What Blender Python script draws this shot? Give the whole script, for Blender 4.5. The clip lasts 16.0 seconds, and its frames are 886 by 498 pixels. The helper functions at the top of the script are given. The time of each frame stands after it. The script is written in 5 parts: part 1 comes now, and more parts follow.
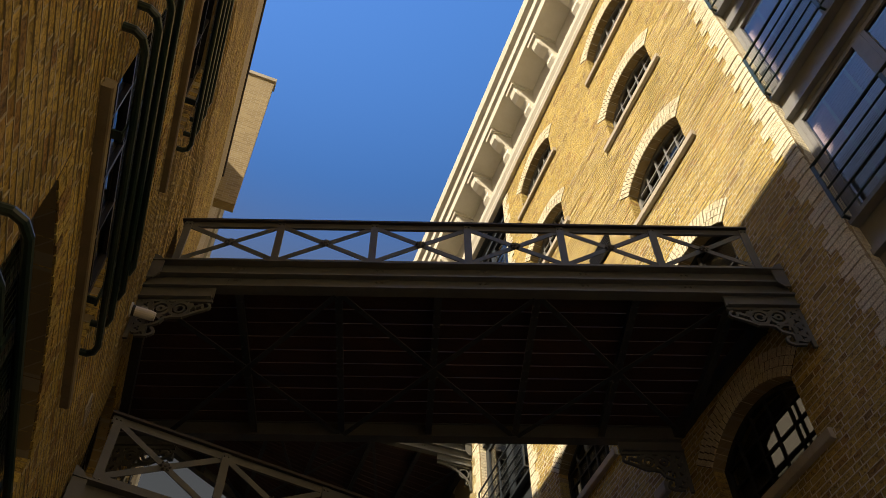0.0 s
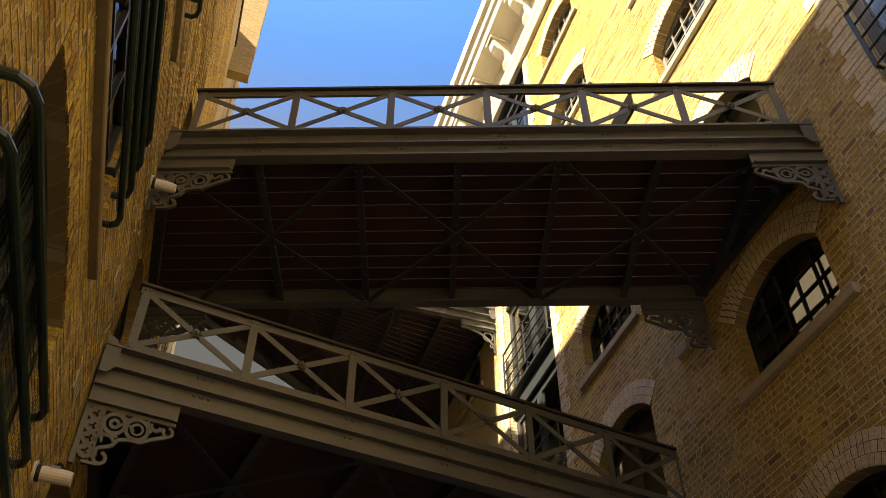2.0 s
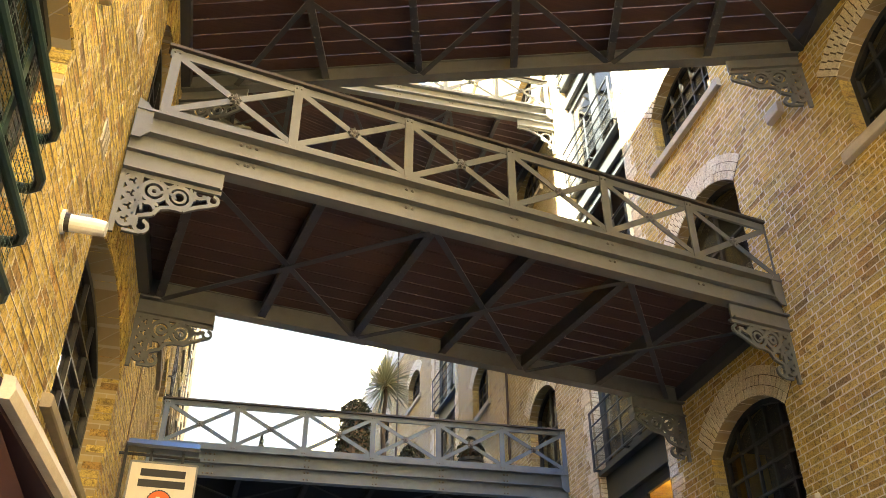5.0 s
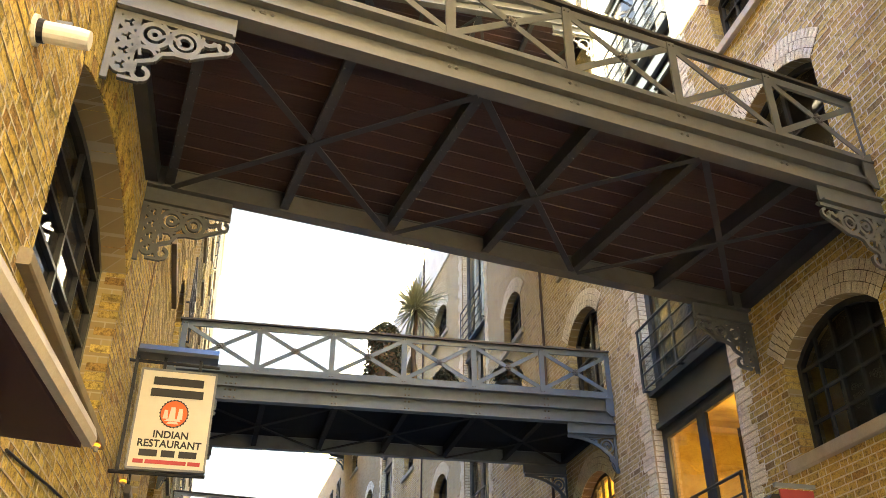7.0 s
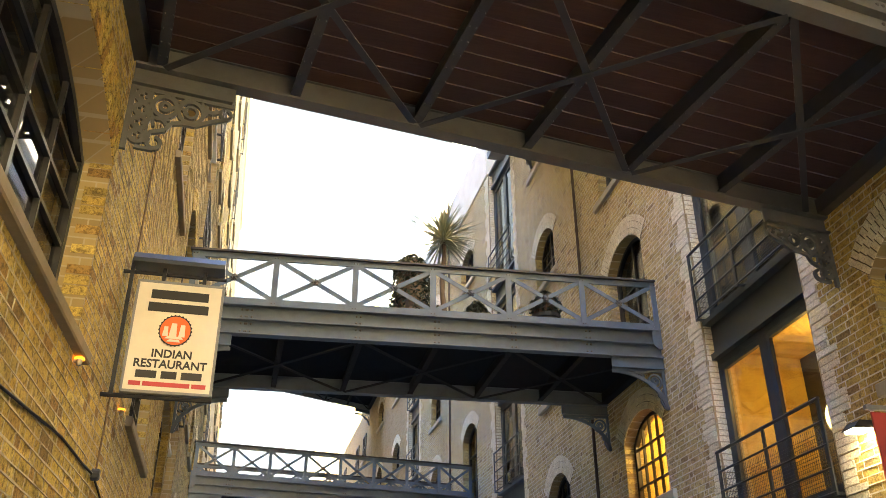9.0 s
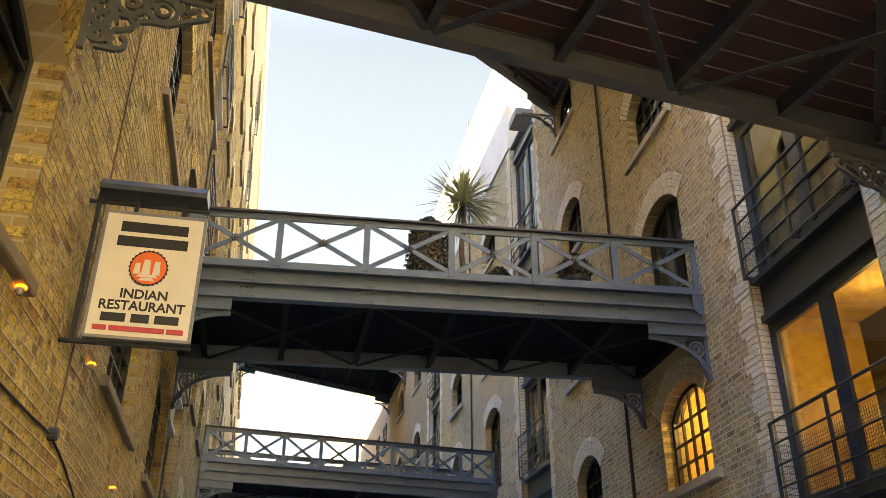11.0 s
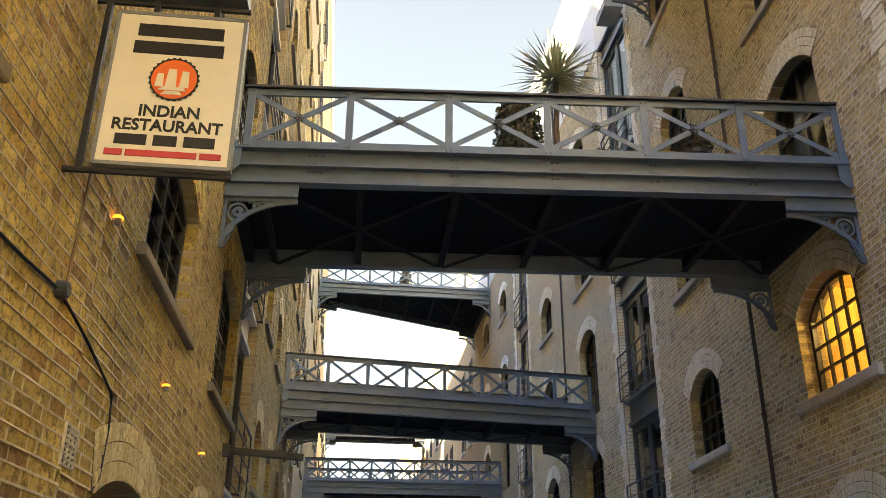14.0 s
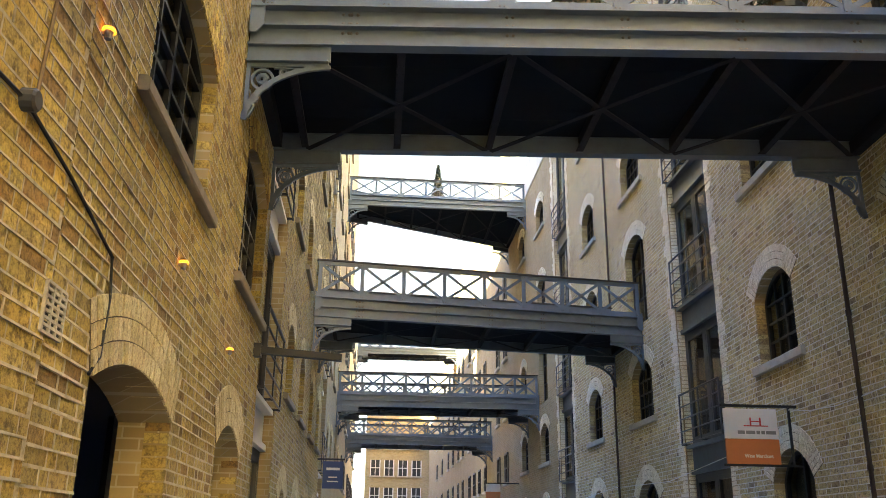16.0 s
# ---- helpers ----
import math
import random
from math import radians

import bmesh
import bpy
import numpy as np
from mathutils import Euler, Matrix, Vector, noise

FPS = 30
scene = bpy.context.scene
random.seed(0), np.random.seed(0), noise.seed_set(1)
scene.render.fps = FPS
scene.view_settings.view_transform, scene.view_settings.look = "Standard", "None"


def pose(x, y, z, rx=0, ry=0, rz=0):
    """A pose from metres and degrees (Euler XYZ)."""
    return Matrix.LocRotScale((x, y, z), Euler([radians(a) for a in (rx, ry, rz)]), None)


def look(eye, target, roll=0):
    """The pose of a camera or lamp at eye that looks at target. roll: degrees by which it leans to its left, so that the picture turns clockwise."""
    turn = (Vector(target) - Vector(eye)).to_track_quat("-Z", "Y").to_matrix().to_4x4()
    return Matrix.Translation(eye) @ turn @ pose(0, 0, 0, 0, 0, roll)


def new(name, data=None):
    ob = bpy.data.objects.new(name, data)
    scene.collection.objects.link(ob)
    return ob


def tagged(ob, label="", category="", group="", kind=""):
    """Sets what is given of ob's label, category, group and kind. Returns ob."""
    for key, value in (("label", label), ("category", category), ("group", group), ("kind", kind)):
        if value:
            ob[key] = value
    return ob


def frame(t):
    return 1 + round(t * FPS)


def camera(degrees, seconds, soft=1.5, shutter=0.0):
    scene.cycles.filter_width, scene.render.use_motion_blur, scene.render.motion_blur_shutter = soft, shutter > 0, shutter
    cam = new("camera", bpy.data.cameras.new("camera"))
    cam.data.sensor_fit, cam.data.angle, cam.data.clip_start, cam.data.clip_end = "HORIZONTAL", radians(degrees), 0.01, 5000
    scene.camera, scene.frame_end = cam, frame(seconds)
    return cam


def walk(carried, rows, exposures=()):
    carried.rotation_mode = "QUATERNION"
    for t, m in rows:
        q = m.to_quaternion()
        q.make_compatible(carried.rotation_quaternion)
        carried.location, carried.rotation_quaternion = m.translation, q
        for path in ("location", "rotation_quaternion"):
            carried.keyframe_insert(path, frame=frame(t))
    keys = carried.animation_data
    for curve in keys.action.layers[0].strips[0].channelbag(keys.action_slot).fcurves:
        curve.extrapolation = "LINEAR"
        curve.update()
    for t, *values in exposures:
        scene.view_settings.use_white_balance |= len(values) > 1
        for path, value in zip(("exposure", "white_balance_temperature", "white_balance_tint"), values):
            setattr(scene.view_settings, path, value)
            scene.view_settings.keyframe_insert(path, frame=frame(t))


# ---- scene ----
cam = camera(54.2, 16.0, 0.6)
PATH = [
    (0, (1.179, 0.637, 1.471), (1.65, 1.764, 3.055), -0.3),
    (0.5, (1.188, 0.625, 1.475), (1.674, 1.795, 3.022), -0.2),
    (1, (1.18, 0.655, 1.49), (1.684, 1.876, 2.992), -0.3),
    (1.5, (1.205, 0.675, 1.489), (1.712, 1.962, 2.932), -0.1),
    (2, (1.214, 0.715, 1.49), (1.721, 2.067, 2.874), -0.2),
    (2.5, (1.244, 0.781, 1.479), (1.743, 2.198, 2.799), -0.0),
    (3, (1.208, 0.951, 1.476), (1.704, 2.434, 2.724), 0.0),
    (3.5, (1.196, 1.179, 1.478), (1.687, 2.706, 2.673), 0.0),
    (4, (1.26, 1.385, 1.47), (1.75, 2.945, 2.621), -0.1),
    (6.5, (1.547, 2.793, 1.493), (2.006, 4.444, 2.525), -0.0),
    (7, (1.535, 3.114, 1.492), (1.989, 4.786, 2.492), 0.0),
    (7.5, (1.539, 3.401, 1.513), (1.983, 5.092, 2.484), -0.1),
    (8, (1.616, 3.697, 1.521), (2.051, 5.403, 2.47), -0.1),
    (8.5, (1.679, 4.006, 1.514), (2.106, 5.722, 2.448), -0.2),
    (9, (1.725, 4.341, 1.529), (2.141, 6.066, 2.453), -0.1),
    (11.5, (2.069, 5.723, 1.561), (2.42, 7.467, 2.476), 0.2),
    (12, (2.098, 6.014, 1.551), (2.421, 7.764, 2.464), 0.2),
    (12.5, (2.083, 6.308, 1.541), (2.367, 8.071, 2.443), 0.3),
    (13, (2.105, 6.57, 1.522), (2.359, 8.346, 2.406), 0.4),
    (13.5, (2.156, 6.852, 1.524), (2.384, 8.648, 2.374), 0.5),
    (14, (2.136, 7.112, 1.513), (2.339, 8.932, 2.317), 0.5),
    (14.5, (2.096, 7.389, 1.508), (2.275, 9.232, 2.264), 0.5),
    (15, (2.096, 7.672, 1.495), (2.266, 9.534, 2.204), 0.6),
    (15.5, (2.106, 7.983, 1.514), (2.267, 9.862, 2.18), 0.7),
    (16, (2.02, 8.31, 1.509), (2.168, 10.201, 2.146), 0.7),
]
EXPOSURES = [(0.0, 1.95, 7800, 12), (1.0, 2.12, 8000, 12), (1.5, 2.42, 8700, 12), (2.0, 3.19, 9400, 12), (2.5, 4.04, 9300, 12), (3.0, 5.08, 8300, 5), (3.5, 5.62, 8000, 5), (4.0, 5.92, 7800, 5), (7.0, 6.10, 7500, 5), (9.0, 6.06, 7400, 5), (11.5, 5.62, 7400, 5), (14.5, 5.70, 7400, 5), (16.0, 6.18, 7400, 5)]
walk(cam, [(t, look(eye, target, roll)) for t, eye, target, roll in PATH], EXPOSURES)

# ---- sky and sun ----
SUN_FROM = Vector((-6.6, -3.0, 6.6)).normalized()
world = bpy.data.worlds.new("sky")
scene.world = world
world.use_nodes = True
wn, wl = world.node_tree.nodes, world.node_tree.links
sky = wn.new("ShaderNodeTexSky")
sky.sky_type = "NISHITA"
sky.sun_disc = False
sky.sun_elevation = math.asin(SUN_FROM.z)
sky.sun_rotation = math.atan2(SUN_FROM.x, SUN_FROM.y)
sky.air_density, sky.dust_density, sky.ozone_density = 1.0, 0.5, 3.0
bg = wn["Background"]
bg.inputs["Strength"].default_value = 0.11
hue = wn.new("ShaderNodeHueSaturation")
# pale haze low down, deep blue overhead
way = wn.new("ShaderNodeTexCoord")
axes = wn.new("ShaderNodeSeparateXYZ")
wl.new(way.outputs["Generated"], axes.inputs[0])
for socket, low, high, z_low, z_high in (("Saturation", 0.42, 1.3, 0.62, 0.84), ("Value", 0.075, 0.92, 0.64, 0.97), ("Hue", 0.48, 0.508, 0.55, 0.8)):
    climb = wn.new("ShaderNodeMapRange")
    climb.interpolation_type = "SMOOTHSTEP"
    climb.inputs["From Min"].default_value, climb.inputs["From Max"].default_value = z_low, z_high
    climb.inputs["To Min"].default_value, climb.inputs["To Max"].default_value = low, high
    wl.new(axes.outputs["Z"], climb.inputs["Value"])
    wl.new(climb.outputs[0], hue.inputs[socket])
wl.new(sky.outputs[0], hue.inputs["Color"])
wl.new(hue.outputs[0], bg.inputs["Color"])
sun_data = bpy.data.lights.new("sun", "SUN")
sun_data.energy, sun_data.angle, sun_data.color = 2.1, radians(0.5), (1.0, 0.92, 0.78)
sun = new("sun", sun_data)
sun.matrix_world = look(SUN_FROM * 60, (0, 0, 0))

# ---- the two sides of the street ----
# u runs along the street, z is the height, d stands out from the wall into the street.
# Scale across, along and up, fitted so that the layout matches the camera's view.
FIT_SCALE = Vector((0.9635, 1.022, 1.0))


def wall_x(side, u):
    if side == "L":
        return 0.75 + 0.05 * (u - 11.5) if u < 11.5 else 0.75
    return 7.03 + 0.055 * u if u < 22.1 else 8.2455 + 0.003 * (u - 22.1)


def P(side, u, z, d=0.0):
    return (wall_x(side, u) + (d if side == "L" else -d), u, z)


# ---- materials ----
def material(name, build, rough=0.6, metal=0.0):
    m = bpy.data.materials.new(name)
    m.use_nodes = True
    n, l = m.node_tree.nodes, m.node_tree.links
    b = n["Principled BSDF"]
    b.inputs["Roughness"].default_value, b.inputs["Metallic"].default_value = rough, metal
    build(n, l, b)
    return m


def ramp(n, l, value, stops):
    r = n.new("ShaderNodeValToRGB")
    e = r.color_ramp.elements
    while len(e) < len(stops):
        e.new(0.5)
    for k, (p, c) in enumerate(stops):
        e[k].position, e[k].color = p, (*c, 1)
    l.new(value, r.inputs[0])
    return r.outputs[0]


def noise_of(n, l, scale, detail=4, rough=0.6, stretch=None):
    tc = n.new("ShaderNodeNewGeometry")
    t = n.new("ShaderNodeTexNoise")
    t.inputs["Scale"].default_value, t.inputs["Detail"].default_value, t.inputs["Roughness"].default_value = scale, detail, rough
    if stretch:
        mp = n.new("ShaderNodeMapping")
        mp.inputs["Scale"].default_value = stretch
        l.new(tc.outputs["Position"], mp.inputs[0])
        l.new(mp.outputs[0], t.inputs["Vector"])
    else:
        l.new(tc.outputs["Position"], t.inputs["Vector"])
    return t.outputs["Fac"]


def mix(n, l, fac, a, b, mode="MIX"):
    x = n.new("ShaderNodeMix")
    x.data_type, x.blend_type = "RGBA", mode
    for socket, v in ((x.inputs[0], fac), (x.inputs[6], a), (x.inputs[7], b)):
        if isinstance(v, (int, float)):
            socket.default_value = v
        elif isinstance(v, tuple):
            socket.default_value = (*v, 1)
        else:
            l.new(v, socket)
    return x.outputs[2]


def bump(n, l, b, height, strength=0.3, distance=0.01):
    bp = n.new("ShaderNodeBump")
    bp.inputs["Strength"].default_value, bp.inputs["Distance"].default_value = strength, distance
    l.new(height, bp.inputs["Height"])
    l.new(bp.outputs[0], b.inputs["Normal"])


def brick_paint(stops, soot, by_object=False, soot_amount=0.5, pits=0.75):
    def build(n, l, b):
        g = n.new("ShaderNodeObjectInfo" if by_object else "ShaderNodeNewGeometry")
        c = ramp(n, l, g.outputs["Random" if by_object else "Random Per Island"], stops)
        grain = noise_of(n, l, 60, 6, 0.75)
        pit = noise_of(n, l, 22, 6, 0.7)
        c = mix(n, l, 0.7, c, ramp(n, l, grain, [(0.36, (0.35, 0.32, 0.3)), (0.52, (1, 1, 1)), (0.7, (1.15, 1.12, 1.05))]), "MULTIPLY")
        c = mix(n, l, ramp(n, l, pit, [(0.50, (0, 0, 0)), (0.60, (pits * 0.7,) * 3), (0.72, (pits,) * 3)]), c, soot)
        stain = noise_of(n, l, 0.9, 7, 0.7)
        c = mix(n, l, ramp(n, l, stain, [(0.42, (0, 0, 0)), (0.75, (soot_amount,) * 3)]), c, soot)
        l.new(c, b.inputs["Base Color"])
        bump(n, l, b, mix(n, l, 0.5, grain, ramp(n, l, pit, [(0.45, (1, 1, 1)), (0.65, (0, 0, 0))])), 0.9, 0.012)
    return build


STOCK = [(0.0, (0.55, 0.37, 0.072)), (0.2, (0.682, 0.482, 0.119)), (0.4, (0.484, 0.358, 0.102)), (0.6, (0.616, 0.437, 0.102)), (0.78, (0.748, 0.571, 0.178)), (0.9, (0.462, 0.269, 0.068)), (1.0, (0.275, 0.179, 0.068))]
STOCK_R = [(0.0, (0.50, 0.395, 0.165)), (0.2, (0.64, 0.52, 0.23)), (0.4, (0.55, 0.46, 0.24)), (0.6, (0.58, 0.46, 0.19)), (0.78, (0.70, 0.59, 0.29)), (0.92, (0.46, 0.33, 0.15)), (1.0, (0.31, 0.245, 0.14))]
CREAM = [(0.0, (0.80, 0.74, 0.55)), (0.5, (0.86, 0.81, 0.63)), (1.0, (0.74, 0.67, 0.47))]
# STOCK scaled to 0.72 for the left walls beyond the first stretch.
STOCK_DARK = [(p, tuple(0.72 * v for v in c)) for p, c in STOCK]
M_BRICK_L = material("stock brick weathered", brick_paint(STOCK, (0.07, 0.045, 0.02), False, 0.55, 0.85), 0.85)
M_BRICK_DARK = material("stock brick darker", brick_paint(STOCK_DARK, (0.075, 0.052, 0.026), False, 0.45, 0.72), 0.85)
M_BRICK_L1 = material("stock brick single", brick_paint(STOCK_DARK, (0.075, 0.052, 0.026), True, 0.45, 0.72), 0.85)
M_BRICK_R = material("stock brick cleaned", brick_paint(STOCK_R, (0.10, 0.065, 0.035), False, 0.4, 0.8), 0.85)
GOLD = [(0.0, (0.52, 0.37, 0.095)), (0.2, (0.64, 0.47, 0.135)), (0.4, (0.53, 0.41, 0.14)), (0.6, (0.58, 0.42, 0.105)), (0.78, (0.69, 0.54, 0.18)), (0.92, (0.47, 0.29, 0.085)), (1.0, (0.31, 0.22, 0.09))]
M_BRICK_GOLD = material("stock brick golden", brick_paint(GOLD, (0.10, 0.065, 0.03), False, 0.4, 0.8), 0.85)
M_CREAM = material("cream gauged brick", brick_paint(CREAM, (0.42, 0.33, 0.18), False, 0.3, 0.35), 0.8)
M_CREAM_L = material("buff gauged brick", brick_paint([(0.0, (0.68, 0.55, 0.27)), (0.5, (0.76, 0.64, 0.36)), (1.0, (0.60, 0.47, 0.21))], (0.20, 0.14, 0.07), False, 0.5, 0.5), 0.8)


def mortar_paint(n, l, b):
    f = noise_of(n, l, 30, 5, 0.7)
    l.new(ramp(n, l, f, [(0.28, (0.20, 0.15, 0.09)), (0.5, (0.42, 0.35, 0.23)), (0.75, (0.60, 0.52, 0.37))]), b.inputs["Base Color"])
    bump(n, l, b, f, 0.5, 0.005)


M_MORTAR = material("lime mortar", mortar_paint, 0.95)


def joint_paint(n, l, b):
    f = noise_of(n, l, 25, 5, 0.7)
    l.new(ramp(n, l, f, [(0.3, (0.06, 0.042, 0.022)), (0.7, (0.16, 0.12, 0.07))]), b.inputs["Base Color"])
    bump(n, l, b, f, 0.4, 0.004)


M_JOINT = material("sooty arch joint", joint_paint, 0.95)


def far_brick(n, l, b):
    g = n.new("ShaderNodeNewGeometry")
    sp, cb = n.new("ShaderNodeSeparateXYZ"), n.new("ShaderNodeCombineXYZ")
    l.new(g.outputs["Position"], sp.inputs[0])
    add = n.new("ShaderNodeMath")
    l.new(sp.outputs[0], add.inputs[0])
    l.new(sp.outputs[1], add.inputs[1])
    l.new(add.outputs[0], cb.inputs[0])
    l.new(sp.outputs[2], cb.inputs[1])
    t = n.new("ShaderNodeTexBrick")
    t.inputs["Scale"].default_value = 1.0
    t.inputs["Brick Width"].default_value, t.inputs["Row Height"].default_value, t.inputs["Mortar Size"].default_value = 0.225, 0.075, 0.006
    t.inputs["Color1"].default_value, t.inputs["Color2"].default_value, t.inputs["Mortar"].default_value = (0.38, 0.295, 0.15, 1), (0.28, 0.21, 0.10, 1), (0.40, 0.35, 0.25, 1)
    l.new(cb.outputs[0], t.inputs["Vector"])
    l.new(mix(n, l, ramp(n, l, noise_of(n, l, 0.7, 6), [(0.4, (0, 0, 0)), (0.8, (0.5, 0.5, 0.5))]), t.outputs["Color"], (0.2, 0.14, 0.08)), b.inputs["Base Color"])
    bump(n, l, b, t.outputs["Fac"], -0.4, 0.006)


M_FAR_BRICK = material("brickwork", far_brick, 0.9)


def painted(base, wear, scale=6.0, amount=0.5, bump_strength=0.15):
    def build(n, l, b):
        f = noise_of(n, l, scale, 6, 0.65)
        g = noise_of(n, l, 120, 3, 0.6)
        c = mix(n, l, ramp(n, l, f, [(0.45, (0, 0, 0)), (0.75, (amount,) * 3)]), base, wear)
        l.new(mix(n, l, 0.25, c, g, "MULTIPLY"), b.inputs["Base Color"])
        bump(n, l, b, g, bump_strength, 0.002)
    return build


M_POINTING = material("pale pointing", painted((0.78, 0.73, 0.58), (0.36, 0.28, 0.17), 14, 0.8, 0.3), 0.95)
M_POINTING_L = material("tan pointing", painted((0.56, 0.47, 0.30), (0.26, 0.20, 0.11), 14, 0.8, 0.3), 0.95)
M_STEEL = material("grey-green iron paint", painted((0.125, 0.128, 0.122), (0.08, 0.075, 0.065)), 0.42)
M_STEEL_BLUE = material("blue-grey iron paint", painted((0.115, 0.148, 0.185), (0.07, 0.08, 0.09)), 0.42)
M_RAILCAP = material("dark oak handrail", painted((0.035, 0.028, 0.024), (0.07, 0.06, 0.05)), 0.6)
M_PIPE = material("dark brown pipe paint", painted((0.06, 0.036, 0.024), (0.10, 0.06, 0.04), 8), 0.7)
M_RUST = material("iron rivet", painted((0.11, 0.11, 0.105), (0.10, 0.06, 0.04), 20), 0.5)
M_SILL = material("sandstone sill", painted((0.50, 0.45, 0.36), (0.28, 0.24, 0.18), 5), 0.8)
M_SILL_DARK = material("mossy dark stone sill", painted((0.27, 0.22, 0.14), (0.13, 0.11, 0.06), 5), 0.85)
M_FRAME = material("black window paint", painted((0.018, 0.019, 0.021), (0.05, 0.045, 0.04)), 0.4)
M_FRAME_GREY = material("grey window paint", painted((0.25, 0.26, 0.27), (0.18, 0.18, 0.17)), 0.4)
M_FRAME_BLUE = material("blue-black balcony paint", painted((0.035, 0.045, 0.055), (0.06, 0.06, 0.06)), 0.35)
M_GREEN = material("dark green tube paint", painted((0.018, 0.042, 0.036), (0.04, 0.05, 0.05)), 0.3)
M_TIMBER = material("weathered timber", painted((0.23, 0.15, 0.08), (0.12, 0.08, 0.05), 12), 0.7)
M_STUCCO = material("cream stucco", painted((0.78, 0.75, 0.66), (0.55, 0.50, 0.40), 2, 0.4), 0.8)
M_WHITE = material("white plastic", painted((0.75, 0.73, 0.68), (0.5, 0.48, 0.42), 15, 0.3), 0.4)
M_BLACK = material("matt black", painted((0.012, 0.012, 0.013), (0.03, 0.03, 0.03)), 0.5)
# Dark colour stands in for unlit room interiors and also covers flat roofs.
M_DARK = material("dark tone for roofs and unlit rooms", painted((0.06, 0.052, 0.045), (0.04, 0.035, 0.03)), 0.9)
M_WARM_WALL = material("ochre room wall", painted((0.75, 0.50, 0.14), (0.38, 0.2, 0.05), 3.0, 0.9), 0.8)


def plank_paint(n, l, b):
    g = n.new("ShaderNodeObjectInfo")
    c = ramp(n, l, g.outputs["Random"], [(0, (0.058, 0.027, 0.022)), (0.5, (0.078, 0.035, 0.027)), (1, (0.047, 0.023, 0.020))])
    f = noise_of(n, l, 9, 6, 0.7, (0.4, 6, 6))
    l.new(mix(n, l, 0.6, c, ramp(n, l, f, [(0.3, (0.45, 0.42, 0.4)), (0.7, (1, 1, 1))]), "MULTIPLY"), b.inputs["Base Color"])
    bump(n, l, b, f, 0.4, 0.004)


M_PLANK = material("red-brown deck board", plank_paint, 0.75)
# Shade under the bridges is put into these board and iron colours.
M_PLANK_SHADE = material("blue-black deck board with painted-in shade", painted((0.009, 0.012, 0.018), (0.015, 0.016, 0.02), 5), 0.9)
M_STEEL_UNDER = material("dark grey iron with painted-in shade", painted((0.045, 0.048, 0.052), (0.025, 0.024, 0.024)), 0.5)
M_STEEL_SHADE = material("near-black iron with painted-in shade", painted((0.022, 0.024, 0.03), (0.014, 0.014, 0.016)), 0.75)
for m in (M_PLANK_SHADE, M_STEEL_SHADE):
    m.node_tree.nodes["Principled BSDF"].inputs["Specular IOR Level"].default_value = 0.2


def glass_build(n, l, b):
    out = n["Material Output"]
    tr, gl, mx, fr = (n.new(k) for k in ("ShaderNodeBsdfTransparent", "ShaderNodeBsdfGlossy", "ShaderNodeMixShader", "ShaderNodeFresnel"))
    tr.inputs[0].default_value = (0.72, 0.76, 0.76, 1)
    gl.inputs["Roughness"].default_value = 0.02
    fr.inputs["IOR"].default_value = 1.55
    l.new(fr.outputs[0], mx.inputs[0])
    l.new(tr.outputs[0], mx.inputs[1])
    l.new(gl.outputs[0], mx.inputs[2])
    l.new(mx.outputs[0], out.inputs["Surface"])


M_GLASS = material("window glass", glass_build)
M_GLASS_BAY = material("coated door glass", glass_build)
next(k for k in M_GLASS_BAY.node_tree.nodes if k.type == "FRESNEL").inputs["IOR"].default_value = 2.8


def plain(name, color, rough=0.5, emit=0.0):
    def build(n, l, b):
        f = noise_of(n, l, 14, 4)
        l.new(mix(n, l, 0.12, color, f, "MULTIPLY"), b.inputs["Base Color"])
        if emit:
            b.inputs["Emission Color"].default_value, b.inputs["Emission Strength"].default_value = (*color, 1), emit
    return material(name, build, rough)


